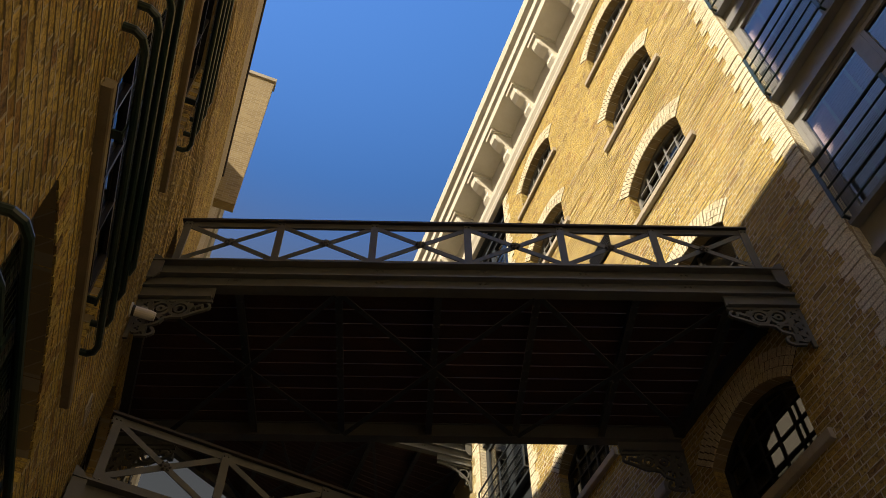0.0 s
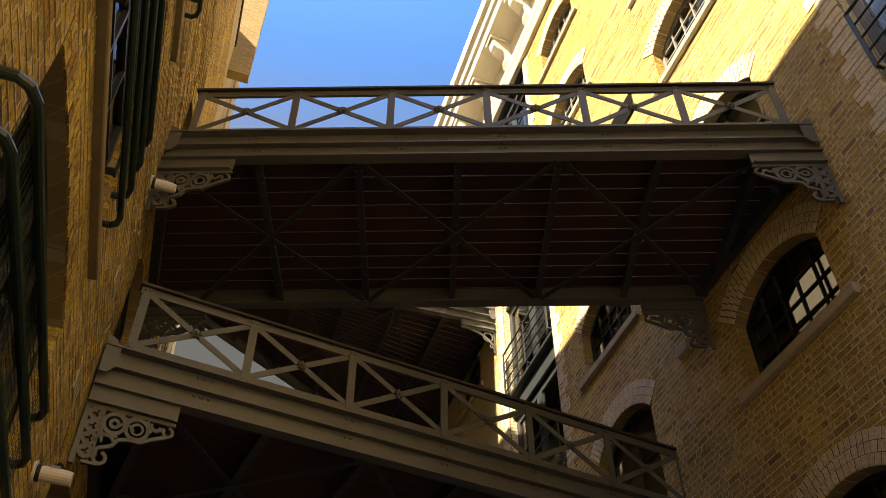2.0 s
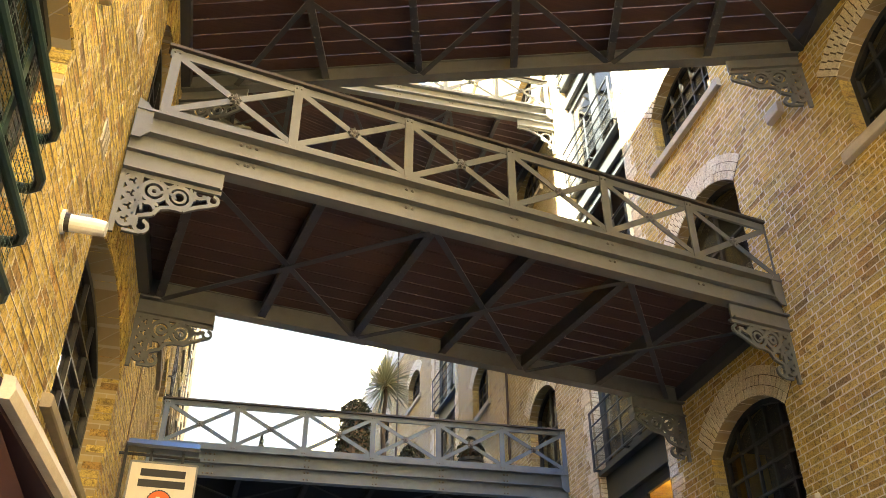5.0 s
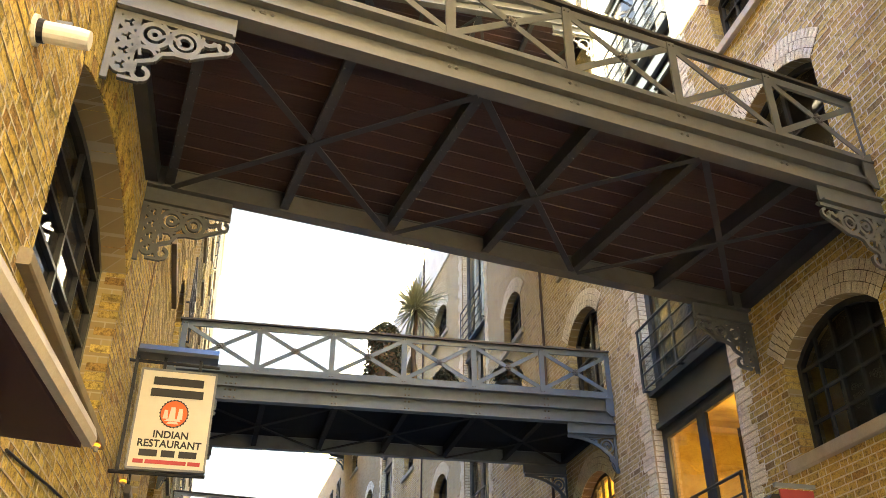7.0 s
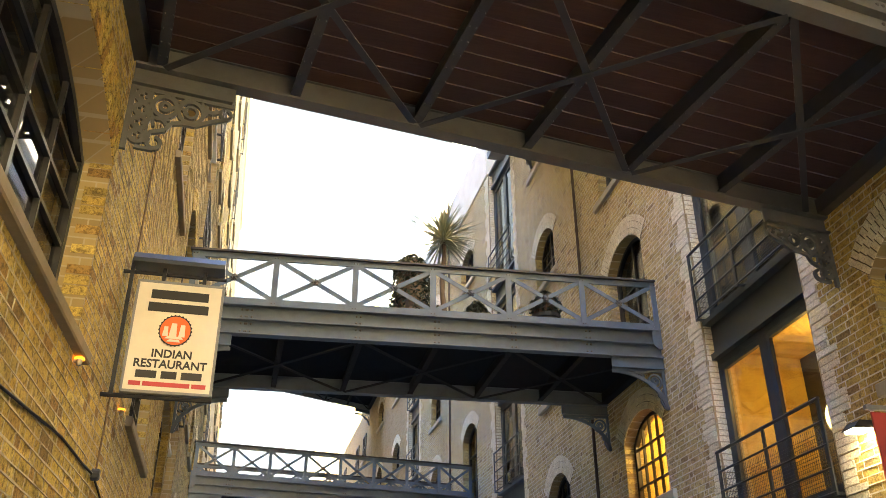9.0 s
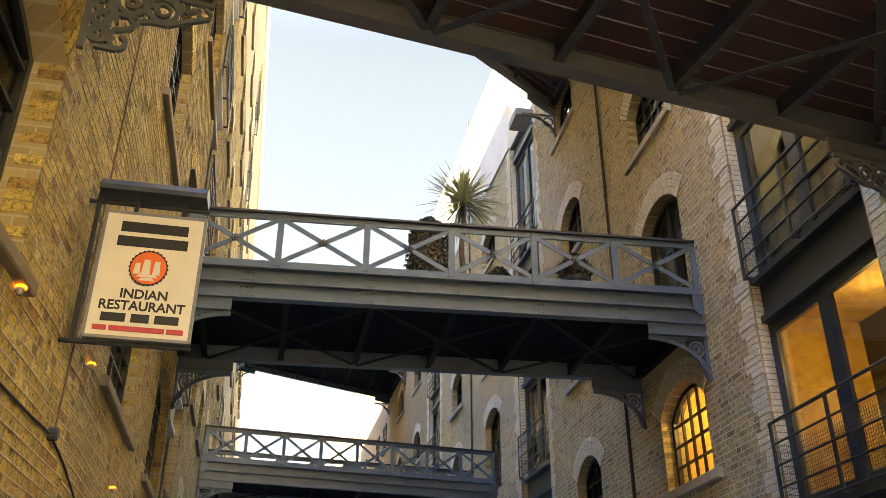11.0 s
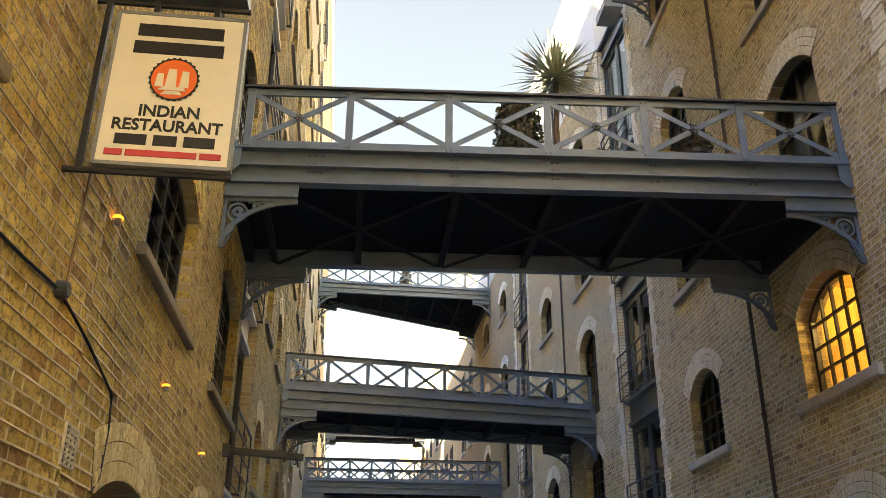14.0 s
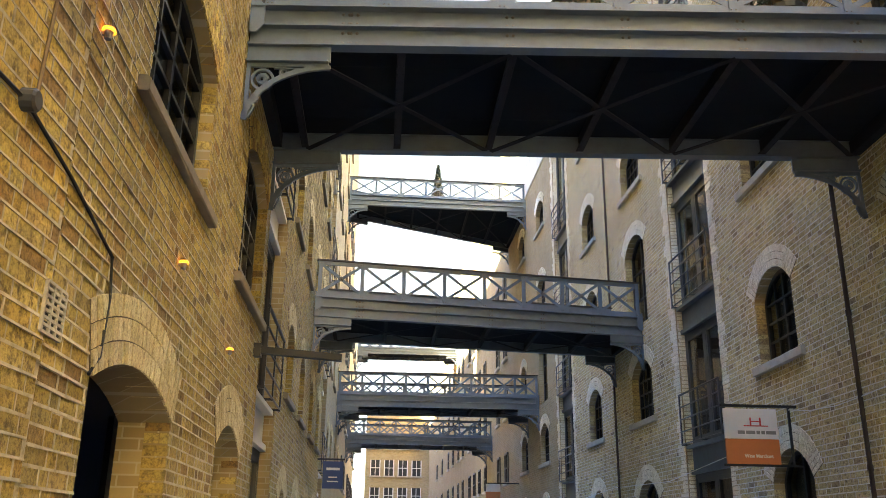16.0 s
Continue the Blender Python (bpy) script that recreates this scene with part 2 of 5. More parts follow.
# ---- mesh helpers ----
class Shape:
    """Gathers faces for one mesh, in world coordinates."""

    def __init__(self):
        self.v, self.f = [], []

    def quad_strip(self, rings, closed=True, caps=True):
        n, base = len(rings[0]), len(self.v)
        for r in rings:
            self.v.extend(tuple(p) for p in r)
        for i in range(len(rings) - 1):
            for j in range(n if closed else n - 1):
                a, b = base + i * n + j, base + i * n + (j + 1) % n
                self.f.append((a, b, b + n, a + n))
        if caps:
            self.f.append(tuple(base + j for j in reversed(range(n))))
            self.f.append(tuple(base + (len(rings) - 1) * n + j for j in range(n)))
        return self

    def box8(self, pts):
        """pts: four points of one end, four of the other."""
        return self.quad_strip([pts[:4], pts[4:]])

    def bar(self, a, b, w, h, up=(0, 0, 1)):
        """A bar from a to b, w across and h along up."""
        a, b, up = Vector(a), Vector(b), Vector(up)
        way = (b - a).normalized()
        side = way.cross(up)
        side = side.normalized() if side.length > 1e-6 else Vector((1, 0, 0))
        up2 = side.cross(way)
        r = [[p + side * (w / 2 * i) + up2 * (h / 2 * j) for i, j in ((-1, -1), (1, -1), (1, 1), (-1, 1))] for p in (a, b)]
        return self.quad_strip(r)

    def tube(self, pts, radius, sides=8):
        pts = [Vector(p) for p in pts]
        rings = []
        for i, p in enumerate(pts):
            way = (pts[min(i + 1, len(pts) - 1)] - pts[max(i - 1, 0)]).normalized()
            ref = Vector((0, 0, 1)) if abs(way.z) < 0.9 else Vector((1, 0, 0))
            s = way.cross(ref).normalized()
            t = s.cross(way)
            rad = radius[i] if isinstance(radius, (list, tuple)) else radius
            rings.append([p + (s * math.cos(2 * math.pi * k / sides) + t * math.sin(2 * math.pi * k / sides)) * rad for k in range(sides)])
        return self.quad_strip(rings)

    def prism(self, outline, way):
        way = Vector(way)
        a = [Vector(p) for p in outline]
        return self.quad_strip([a, [p + way for p in a]])

    def facing(self, side):
        """Turns the one flat face so that it looks into the street."""
        a, b, c = (Vector(self.v[i]) for i in self.f[0][:3])
        if ((b - a).cross(c - b).x > 0) != (side == "L"):
            self.f[0] = tuple(reversed(self.f[0]))
        return self

    def band(self, pts_in, pts_out, way, closed=False):
        """A flat strip between two lines of points, with thickness way."""
        way = Vector(way)
        rings = [[Vector(a), Vector(b), Vector(b) + way, Vector(a) + way] for a, b in zip(pts_in, pts_out)]
        if closed:
            rings.append(rings[0])
        return self.quad_strip(rings, caps=not closed)


def part(name, shape, mat, parent=None, label="", smooth=False):
    me = bpy.data.meshes.new(name)
    base = parent
    origin = Vector((0, 0, 0))
    while base:
        origin += base.location
        base = base.parent
    me.from_pydata([Vector(v) * FIT_SCALE - origin for v in shape.v], [], shape.f)
    me.materials.append(mat)
    if smooth:
        me.polygons.foreach_set("use_smooth", [True] * len(me.polygons))
    me.update()
    ob = new(name, me)
    ob.parent = parent
    if label:
        ob["label"] = label
    return ob


def thing(name, place, label, category, group="", kind=""):
    ob = new(name)
    ob.location = Vector(place) * FIT_SCALE
    ob.empty_display_size = 0.1
    return tagged(ob, label, category, group, kind)


def arrays_mesh(name, verts, quads, mat):
    """A mesh of quads from arrays."""
    me = bpy.data.meshes.new(name)
    me.vertices.add(len(verts))
    me.vertices.foreach_set("co", (np.asarray(verts, dtype=np.float32) * np.array(FIT_SCALE, dtype=np.float32)).ravel())
    q = np.asarray(quads, dtype=np.int32)
    me.loops.add(q.size)
    me.loops.foreach_set("vertex_index", q.ravel())
    me.polygons.add(len(q))
    me.polygons.foreach_set("loop_start", np.arange(0, q.size, 4, dtype=np.int32))
    me.materials.append(mat)
    me.update(calc_edges=True)
    me.shade_flat()
    return me


# ---- openings ----
def opening(u0, u1, zs, zsp, rise, ring=0.33):
    """A segmental-headed opening: its jambs, sill, springing, rise and the depth of its brick arch."""
    w = (u1 - u0) / 2
    rad = (w * w + rise * rise) / (2 * rise)
    return dict(u0=u0, u1=u1, zs=zs, zsp=zsp, rise=rise, ring=ring, uc=(u0 + u1) / 2, rad=rad, cz=zsp + rise - rad, half=math.asin(w / rad))


def outline(o, inset=0.0, steps=10):
    pts = [(o["u1"] - inset, o["zs"] + inset)]
    r = o["rad"] - inset
    h = math.asin(min(1, ((o["u1"] - o["u0"]) / 2 - inset) / r))
    for k in range(steps + 1):
        a = h - 2 * h * k / steps
        pts.append((o["uc"] + r * math.sin(a), o["cz"] + r * math.cos(a)))
    pts.append((o["u0"] + inset, o["zs"] + inset))
    return pts


def cut(o, z):
    """The stretch of a course at height z that an opening and its arch take away."""
    if z < o["zs"] or z > o["zsp"] + o["rise"] + o["ring"]:
        return None
    if z <= o["zsp"]:
        return (o["u0"], o["u1"])
    q = (o["rad"] + o["ring"]) ** 2 - (z - o["cz"]) ** 2
    h = min(math.sqrt(max(q, 0)), (z - o["cz"]) * math.tan(o["half"]))
    return (o["uc"] - h, o["uc"] + h) if h > 0.02 else None


from mathutils.geometry import tessellate_polygon


def sheet(name, side, u0, u1, z0, z1, openings, mat, label, depth=0.34):
    """The body of a stretch of wall, with openings through it."""
    loops = [[(u0, z0), (u1, z0), (u1, z1), (u0, z1)]] + [outline(o) for o in openings]
    flat = [p for lp in loops for p in lp]
    tri = tessellate_polygon([[Vector((a, b, 0)) for a, b in lp] for lp in loops])
    s = Shape()
    for d in (-0.002, -depth):
        s.v += [P(side, a, b, d) for a, b in flat]
    n = len(flat)
    s.f += [tuple(t) for t in tri] + [tuple(i + n for i in reversed(t)) for t in tri]
    k = 0
    for lp in loops:
        m = len(lp)
        s.f += [(k + i, k + (i + 1) % m, k + (i + 1) % m + n, k + i + n) for i in range(m)]
        k += m
    ob = part(name, s, mat)
    ob.data.materials.append(M_FAR_BRICK)
    for p in ob.data.polygons[2 * len(tri):]:
        p.material_index = 1
    return tagged(ob, label, "wall", "", "structure")


def brick_boxes(side, u0, u1, z0, z1, openings, skip=None, seed=3):
    """Bricks in Flemish bond: rows of (left, right, course height, proud)."""
    rng = random.Random(seed)
    out, c = [], 0
    z = z0
    while z + 0.065 <= z1:
        zm = z + 0.033
        gaps = sorted(g for g in (cut(o, zm) for o in openings) if g)
        free, a = [], u0
        for g in gaps:
            if g[0] > a:
                free.append((a, g[0] + 0.004))
            a = max(a, g[1] - 0.004)
        if a < u1:
            free.append((a, u1))
        for lo, hi in free:
            u = u0 - (0.0, 0.168)[c % 2] - rng.uniform(0, 0.02)
            k = c
            while u < hi:
                ln = (0.215, 0.1025)[k % 2]
                p, q = max(u, lo), min(u + ln, hi)
                if q - p > 0.025 and not (skip and skip(p, q, z)):
                    out.append((p, q, z + rng.uniform(-0.0015, 0.0015), rng.uniform(-0.0005, 0.0015)))
                u += ln + 0.0115
                k += 1
        z += 0.0765
        c += 1
    return out


def brick_mesh(name, side, rows, mat, depth=0.16):
    r = np.array(rows)
    n = len(r)
    v = np.empty((n, 8, 3))
    xs = np.array([wall_x(side, u) for u in r[:, 0]]), np.array([wall_x(side, u) for u in r[:, 1]])
    sg = 1 if side == "L" else -1
    for k, (iu, iz, back) in enumerate(((0, 0, 0), (1, 0, 0), (1, 1, 0), (0, 1, 0), (0, 0, 1), (1, 0, 1), (1, 1, 1), (0, 1, 1))):
        d = r[:, 3] if not back else np.full(n, -depth)
        v[:, k, 0] = xs[iu] + sg * d
        v[:, k, 1] = r[:, iu]
        v[:, k, 2] = r[:, 2] + (0.065 if iz else 0)
    faces = np.array([(0, 1, 2, 3), (0, 3, 7, 4), (1, 5, 6, 2), (3, 2, 6, 7), (0, 4, 5, 1)])
    if side == "R":
        faces = faces[:, ::-1]
    q = (np.arange(n)[:, None, None] * 8 + faces[None]).reshape(-1, 4)
    return new(name, arrays_mesh(name, v.reshape(-1, 3), q, mat))


def arch_ring(side, o, parent, mat, rings=3):
    """The gauged brick arch over an opening, brick by brick."""
    s = Shape()
    sg = 1 if side == "L" else -1
    each = o["ring"] / rings
    for k in range(rings):
        r0, r1 = o["rad"] + k * each + (0.0 if k == 0 else 0.004), o["rad"] + (k + 1) * each - 0.004
        n = max(6, int(2 * o["half"] * (r0 + r1) / 2 / 0.078))
        for i in range(n):
            a0 = -o["half"] + 2 * o["half"] * (i + 0.10) / n
            a1 = -o["half"] + 2 * o["half"] * (i + 0.90) / n
            d = 0.010 + random.uniform(0, 0.007)
            q = [(o["uc"] + r * math.sin(a), o["cz"] + r * math.cos(a)) for r, a in ((r0, a0), (r0, a1), (r1, a1), (r1, a0))]
            s.box8([P(side, u, z, d) for u, z in q] + [P(side, u, z, -0.18) for u, z in q])
    arch = part("arch", s, mat, parent, "cream gauged brick arch")
    j = Shape()
    angles = [o["half"] * (k / 8 - 1) for k in range(17)]
    j.quad_strip([[P(side, o["uc"] + r * math.sin(a), o["cz"] + r * math.cos(a), d) for r, d in ((o["rad"] + 0.004, -0.17), (o["rad"] + 0.004, 0.004), (o["rad"] + o["ring"] - 0.006, 0.004), (o["rad"] + o["ring"] - 0.006, -0.17))] for a in angles])
    part("joints", j, M_JOINT, arch, "dark mortar joints")
    return arch


def stone_sill(side, o, parent, over=0.2, height=0.13):
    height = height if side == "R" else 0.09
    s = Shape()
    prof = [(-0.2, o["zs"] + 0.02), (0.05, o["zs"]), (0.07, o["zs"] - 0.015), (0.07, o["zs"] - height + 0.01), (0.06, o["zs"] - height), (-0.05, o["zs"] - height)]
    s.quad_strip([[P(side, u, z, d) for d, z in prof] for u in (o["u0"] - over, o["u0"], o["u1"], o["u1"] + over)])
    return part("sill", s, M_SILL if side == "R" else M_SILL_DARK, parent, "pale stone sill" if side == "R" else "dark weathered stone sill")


def arc_top(o, u, inset):
    r = o["rad"] - inset
    return o["cz"] + math.sqrt(max(r * r - (u - o["uc"]) ** 2, 0))


def glazing(side, o, parent, cols, rows, mat, back=0.17, bar=0.028, frame_w=0.06):
    """Frame, bars and pane set back in an opening."""
    s = Shape()
    a, b = outline(o, 0.0), outline(o, frame_w)
    s.band([P(side, u, z, -back) for u, z in a], [P(side, u, z, -back) for u, z in b], Vector(P(side, o["uc"], 0, -back - 0.07)) - Vector(P(side, o["uc"], 0, -back)), True)
    frame_ob = part("frame", s, mat, parent)
    s = Shape()
    lo, hi = o["u0"] + frame_w, o["u1"] - frame_w
    for i in range(1, cols):
        u = lo + (hi - lo) * i / cols
        s.bar(P(side, u, o["zs"] + frame_w, -back - 0.03), P(side, u, arc_top(o, u, frame_w), -back - 0.03), bar * (1.8 if cols % 2 == 0 and i == cols // 2 else 1), 0.04, (1, 0, 0))
    for j in range(1, rows):
        z = o["zs"] + frame_w + (o["zsp"] + o["rise"] * 0.6 - o["zs"] - frame_w) * j / rows
        h = hi - o["uc"]
        if z > o["zsp"]:
            h = min(h, math.sqrt(max((o["rad"] - frame_w) ** 2 - (z - o["cz"]) ** 2, 0.0001)))
        s.bar(P(side, o["uc"] - h, z, -back - 0.03), P(side, o["uc"] + h, z, -back - 0.03), 0.04, bar)
    part("glazing_bars", s, mat, frame_ob)
    s = Shape()
    pts = outline(o, frame_w * 0.6)
    s.v = [P(side, u, z, -back - 0.045) for u, z in pts]
    s.f = [tuple(range(len(pts)))]
    s.facing(side)
    pane = part("pane", s, M_GLASS, frame_ob, "dark reflecting glass")
    pane.visible_shadow = False
    return frame_ob


COUNT = {"window": 0, "door": 0}


def arched_window(side, o, label, mat=None, cols=4, rows=4, sill=True, arch=True, kind="window", name="window"):
    COUNT[kind] += 1
    w = thing(f"{kind}_{COUNT[kind]}", P(side, o["uc"], o["zs"]), label, "window" if kind == "window" else "door", "", "structure")
    if arch:
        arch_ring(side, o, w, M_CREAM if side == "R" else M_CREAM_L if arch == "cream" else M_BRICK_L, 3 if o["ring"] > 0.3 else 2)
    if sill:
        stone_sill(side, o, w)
    glazing(side, o, w, cols, rows, mat or M_FRAME, o.get("back", 0.17 if side == "R" else 0.11))
    return w


def quoins(name, side, u, way, z0, z1, label):
    """A toothed edge of cream bullnose bricks at u; way +1: the wall lies towards larger u."""
    q = thing(name, (0, 0, 0), label, "wall", "", "structure")
    made = {}

    def course(z, ln, d):
        r = 0.05
        prof = [(ln, -0.05), (ln, d), (r, d), (r * 0.3, d - r * 0.3), (-0.004, d - r), (-0.004, -0.26)]
        return [[P(side, u + way * a, zz, b) for a, b in prof] for zz in (z, z + 0.004, z + 0.058, z + 0.062)]
    rest = Shape()
    z, c = z0, 0
    while z < z1:
        k = ((c // 3) % 2, random.randrange(4))
        ln, d = (0.232, 0.342)[k[0]] + 0.003 * k[1], 0.010 + 0.004 * k[1]
        if 2.5 < z < 12.5 and u < 23:
            if k not in made:
                s = Shape()
                s.quad_strip(course(0.0, ln, d))
                made[k] = part("brick", s, M_CREAM, q)
                ob = made[k]
            else:
                ob = new("brick", made[k].data)
                ob.parent = q
            ob.location = (0, 0, z)
        else:
            rest.quad_strip(course(z, ln, d))
        z += 0.075
        c += 1
    part("quoin_bricks", rest, M_CREAM, q)["kind"] = "stuff"
    return q


# ---- the street wall on the sunny side ----
LEVELS = [1.15, 4.05, 6.93, 9.5, 12.55, 15.15, 17.75]
right_open = {}
for seg, (a, b, cols, top) in {"a": (3.75, 11.3, (5.97, 9.5), 19.6), "b": (13.5, 22.1, (15.7, 19.75), 19.6), "c": (24.1, 33.2, (26.5, 30.6), 15.0), "d": (35.1, 44.0, (37.6, 41.6), 15.0)}.items():
    ops = []
    for ci, uc in enumerate(cols):
        for li, zs in enumerate(LEVELS):
            w = 0.78 if seg == "a" else 0.72 if ci == 0 else 0.66
            if zs + 1.5 > top:
                continue
            door = (seg, ci, li) in (("a", 0, 3), ("a", 1, 2), ("b", 0, 2), ("c", 0, 2), ("d", 0, 2))
            if li == 0:
                o = opening(uc - w, uc + w, 0.25, 2.35, 0.42)
            elif door:
                o = opening(uc - w, uc + w, zs - 0.8, zs + 1.04, 0.34)
            else:
                o = opening(uc - w, uc + w, zs, zs + (1.0 if li < 2 else 0.86 if li < 4 else 0.78), 0.34)
            o["door"], o["key"] = door or li == 0, (seg, ci, li)
            ops.append(o)
    right_open[seg] = (a, b, ops, top)
    sheet(f"wall_right_{seg}", "R", a, b, 0, top, ops, M_MORTAR if seg != "d" else M_FAR_BRICK, "tall warehouse wall of yellow stock brick")

left_open = {
    "a": (0.3, 11.5, [dict(opening(7.2, 9.8, 3.6, 4.95, 0.3), back=0.2), opening(7.9, 9.3, 6.2, 7.75, 0.3), opening(7.9, 9.4, 8.95, 10.5, 0.3),
                      opening(3.4, 5.6, 3.0, 5.02, 0.1, 0.2), opening(3.4, 5.6, 5.72, 7.78, 0.1, 0.2), opening(3.4, 5.6, 8.45, 10.5, 0.1, 0.2),
                      opening(4.4, 5.9, 0.2, 1.9, 0.1, 0.15)], 16.8),
    "b": (11.5, 14.5, [opening(12.1, 13.78, 0.2, 2.2, 0.18, 0.36), opening(12.4, 14.1, 3.82, 4.85, 0.2), opening(12.75, 14.2, 6.95, 8.4, 0.25), opening(12.75, 14.2, 9.7, 11.2, 0.25)], 21.4),
    "c": (14.5, 17.7, [opening(15.45, 16.75, 0.2, 2.25, 0.22, 0.36), opening(15.8, 17.4, 3.8, 5.1, 0.22), opening(15.6, 17.1, 6.5, 7.9, 0.3), opening(15.4, 16.9, 9.9, 11.4, 0.25)], 23.3),
    "d": (19.6, 30.0, [], 23.3),
    "e": (32.0, 44.0, [], 23.3),
}
for seg, cols in (("d", (21.2, 23.6, 26.2, 28.6)), ("e", (33.6, 36.0, 39.5, 42.2))):
    for uc in cols:
        left_open[seg][2].extend([opening(uc - 0.5, uc + 0.5, 0.2, 1.95, 0.25)] + [opening(uc - 0.5, uc + 0.5, zs, zs + 0.95, 0.2) for zs in (3.5, 6.2, 9.0, 11.8, 14.6, 17.4)])
for seg, (a, b, ops, top) in left_open.items():
    sheet(f"wall_left_{seg}", "L", a, b, 0, top, ops, M_MORTAR if seg in "ab" else M_FAR_BRICK, "tall weathered warehouse wall of yellow stock brick")


# ---- the iron footbridges ----
def bridge(label, front, widths, z0, panels, posts_x, mat, style, detail=1, cells=3, square=None):
    """front: two points (x, u) of the near face; widths: depth of the deck at its two ends; z0: top of the girders."""
    (xa, ua), (xb, ub) = front
    k = (ub - ua) / (xb - xa)

    def end(side):
        u = ua
        for _ in range(20):
            u = ua + k * (wall_x(side, u) - xa)
        return Vector((wall_x(side, u), u, 0))
    A, B = end("L"), end("R")
    way = (B - A).normalized()
    back = Vector((-way.y, way.x, 0))
    length = (B - A).length

    ra, rb = A + back * widths[0], B + back * widths[1]
    kr = (rb.y - ra.y) / (rb.x - ra.x)

    def rear(side):
        u = ra.y
        for _ in range(20):
            u = ra.y + kr * (wall_x(side, u) - ra.x)
        return Vector((wall_x(side, u), u, 0))
    A2, B2 = rear("L"), rear("R")

    def pt(s, t, z):
        """s along from wall to wall in metres, t from 0 (near girder) to 1 (far girder)."""
        f = s / length
        return (A + (B - A) * f).lerp(A2 + (B2 - A2) * f, t) + Vector((0, 0, z))
    me = thing("footbridge", (A + B) / 2 + back * (widths[0] / 2) + Vector((0, 0, z0 - 0.5)), label, "footbridge", "iron footbridges across the street")
    s0, s1 = ((posts_x[0] - A.x) / (B.x - A.x) * length, (posts_x[1] - A.x) / (B.x - A.x) * length) if posts_x else (0.1, length - 0.1)
    top = z0 + 0.80
    for face in (0, 1):
        t = float(face)
        sgn = -1 if face == 0 else 1       # outward along back
        rail = part("railing", Shape().bar(pt(s0 - 0.06, t, top - 0.055), pt(s1 + 0.03, t, top - 0.055), 0.03, 0.085), mat, me)
        part("handrail", Shape().bar(pt(s0 - 0.08, t, top), pt(s1 + 0.05, t, top), 0.11, 0.03), M_RAILCAP, rail, "dark weathered handrail cap")
        part("bottom_rail", Shape().bar(pt(s0 - 0.03, t, z0 + 0.055), pt(s1 + 0.03, t, z0 + 0.055), 0.03, 0.12), mat, rail)
        for i in range(panels + 1):
            s = s0 + (s1 - s0) * i / panels
            o = pt(s, t, 0) + back * (0.018 * sgn)
            part("post", Shape().bar(o + Vector((0, 0, z0 + 0.0)), o + Vector((0, 0, top - 0.02)), 0.085, 0.022, back), mat, rail)
            if i == panels:
                break
            e = s0 + (s1 - s0) * (i + 1) / panels
            off = back * (0.004 * sgn)
            part("brace", Shape().bar(pt(s + 0.03, t, z0 + 0.11) + off, pt(e - 0.03, t, top - 0.09) + off, 0.012, 0.062), mat, rail)
            part("brace", Shape().bar(pt(s + 0.03, t, top - 0.09) + off * 2.6, pt(e - 0.03, t, z0 + 0.11) + off * 2.6, 0.012, 0.062), mat, rail)
            if detail:
                c = pt((s + e) / 2, t, (z0 + top) / 2 + 0.01) + back * (0.02 * sgn)
                ros = Shape()
                rings = []
                for h, r0, lobe in ((0.0, 0.05, 0.010), (0.016, 0.048, 0.012), (0.024, 0.036, 0.008), (0.020, 0.024, 0.0), (0.030, 0.020, 0.0), (0.038, 0.008, 0.0)):
                    rings.append([c + back * (h * sgn) + (way * math.cos(a) + Vector((0, 0, 1)) * math.sin(a)) * (r0 + lobe * math.cos(8 * a)) for a in (math.pi / 16 * j for j in range(32))])
                ros.quad_strip(rings)
                part("rosette", ros, M_RUST, rail, "cast iron rosette")
        # girder: two channels, one above the other
        girder = part("girder", Shape().bar(pt(0.02, t, z0 - 0.11), pt(length - 0.02, t, z0 - 0.11), 0.02, 0.18), mat, me)
        part("lower_web", Shape().bar(pt(0.02, t, z0 - 0.315), pt(length - 0.02, t, z0 - 0.315), 0.02, 0.19), mat, girder)
        for z, w in ((z0 - 0.01, 0.15), (z0 - 0.21, 0.11), (z0 - 0.42, 0.13)):
            part("flange", Shape().bar(pt(0.02, t, z) + back * (0.02 * sgn), pt(length - 0.02, t, z) + back * (0.02 * sgn), w, 0.022), mat, girder)
        if detail:
            rv = Shape()
            splices = [0.95, 1.03] + [length * q for q in (0.36, 0.52, 0.68, 0.84)]
            for s in splices:
                for z in (z0 - 0.06, z0 - 0.16, z0 - 0.26, z0 - 0.37):
                    for ds in ((-0.03, 0.03)):
                        c = pt(s + ds, t, z) + back * (0.01 * sgn)
                        rv.tube([c, c + back * (0.008 * sgn), c + back * (0.014 * sgn)], [0.019, 0.016, 0.005], 6)
            for i in range(panels + 1):
                s = s0 + (s1 - s0) * i / panels
                for z in (z0 + 0.05, top - 0.06):
                    for ds in (-0.022, 0.022):
                        c = pt(s + ds, t, z) + back * (0.03 * sgn)
                        rv.tube([c, c + back * (0.006 * sgn), c + back * (0.011 * sgn)], [0.012, 0.010, 0.003], 6)
            part("rivets", rv, M_RUST, girder)["kind"] = "stuff"
        for endi in (0, 1):
            sa = 0.02 if endi == 0 else length - 0.02
            dr = 1 if endi == 0 else -1
            pl = Shape()
            pl.bar(pt(sa, t, z0 - 0.51) + back * (0.03 * sgn), pt(sa + dr * 0.80, t, z0 - 0.51) + back * (0.03 * sgn), 0.025, 0.155)
            pl.bar(pt(sa, t, z0 - 0.59) + back * (0.02 * sgn), pt(sa + dr * 0.78, t, z0 - 0.59) + back * (0.02 * sgn), 0.11, 0.02)
            plate = part("end_plate", pl, mat, girder)
            bearing = Shape()
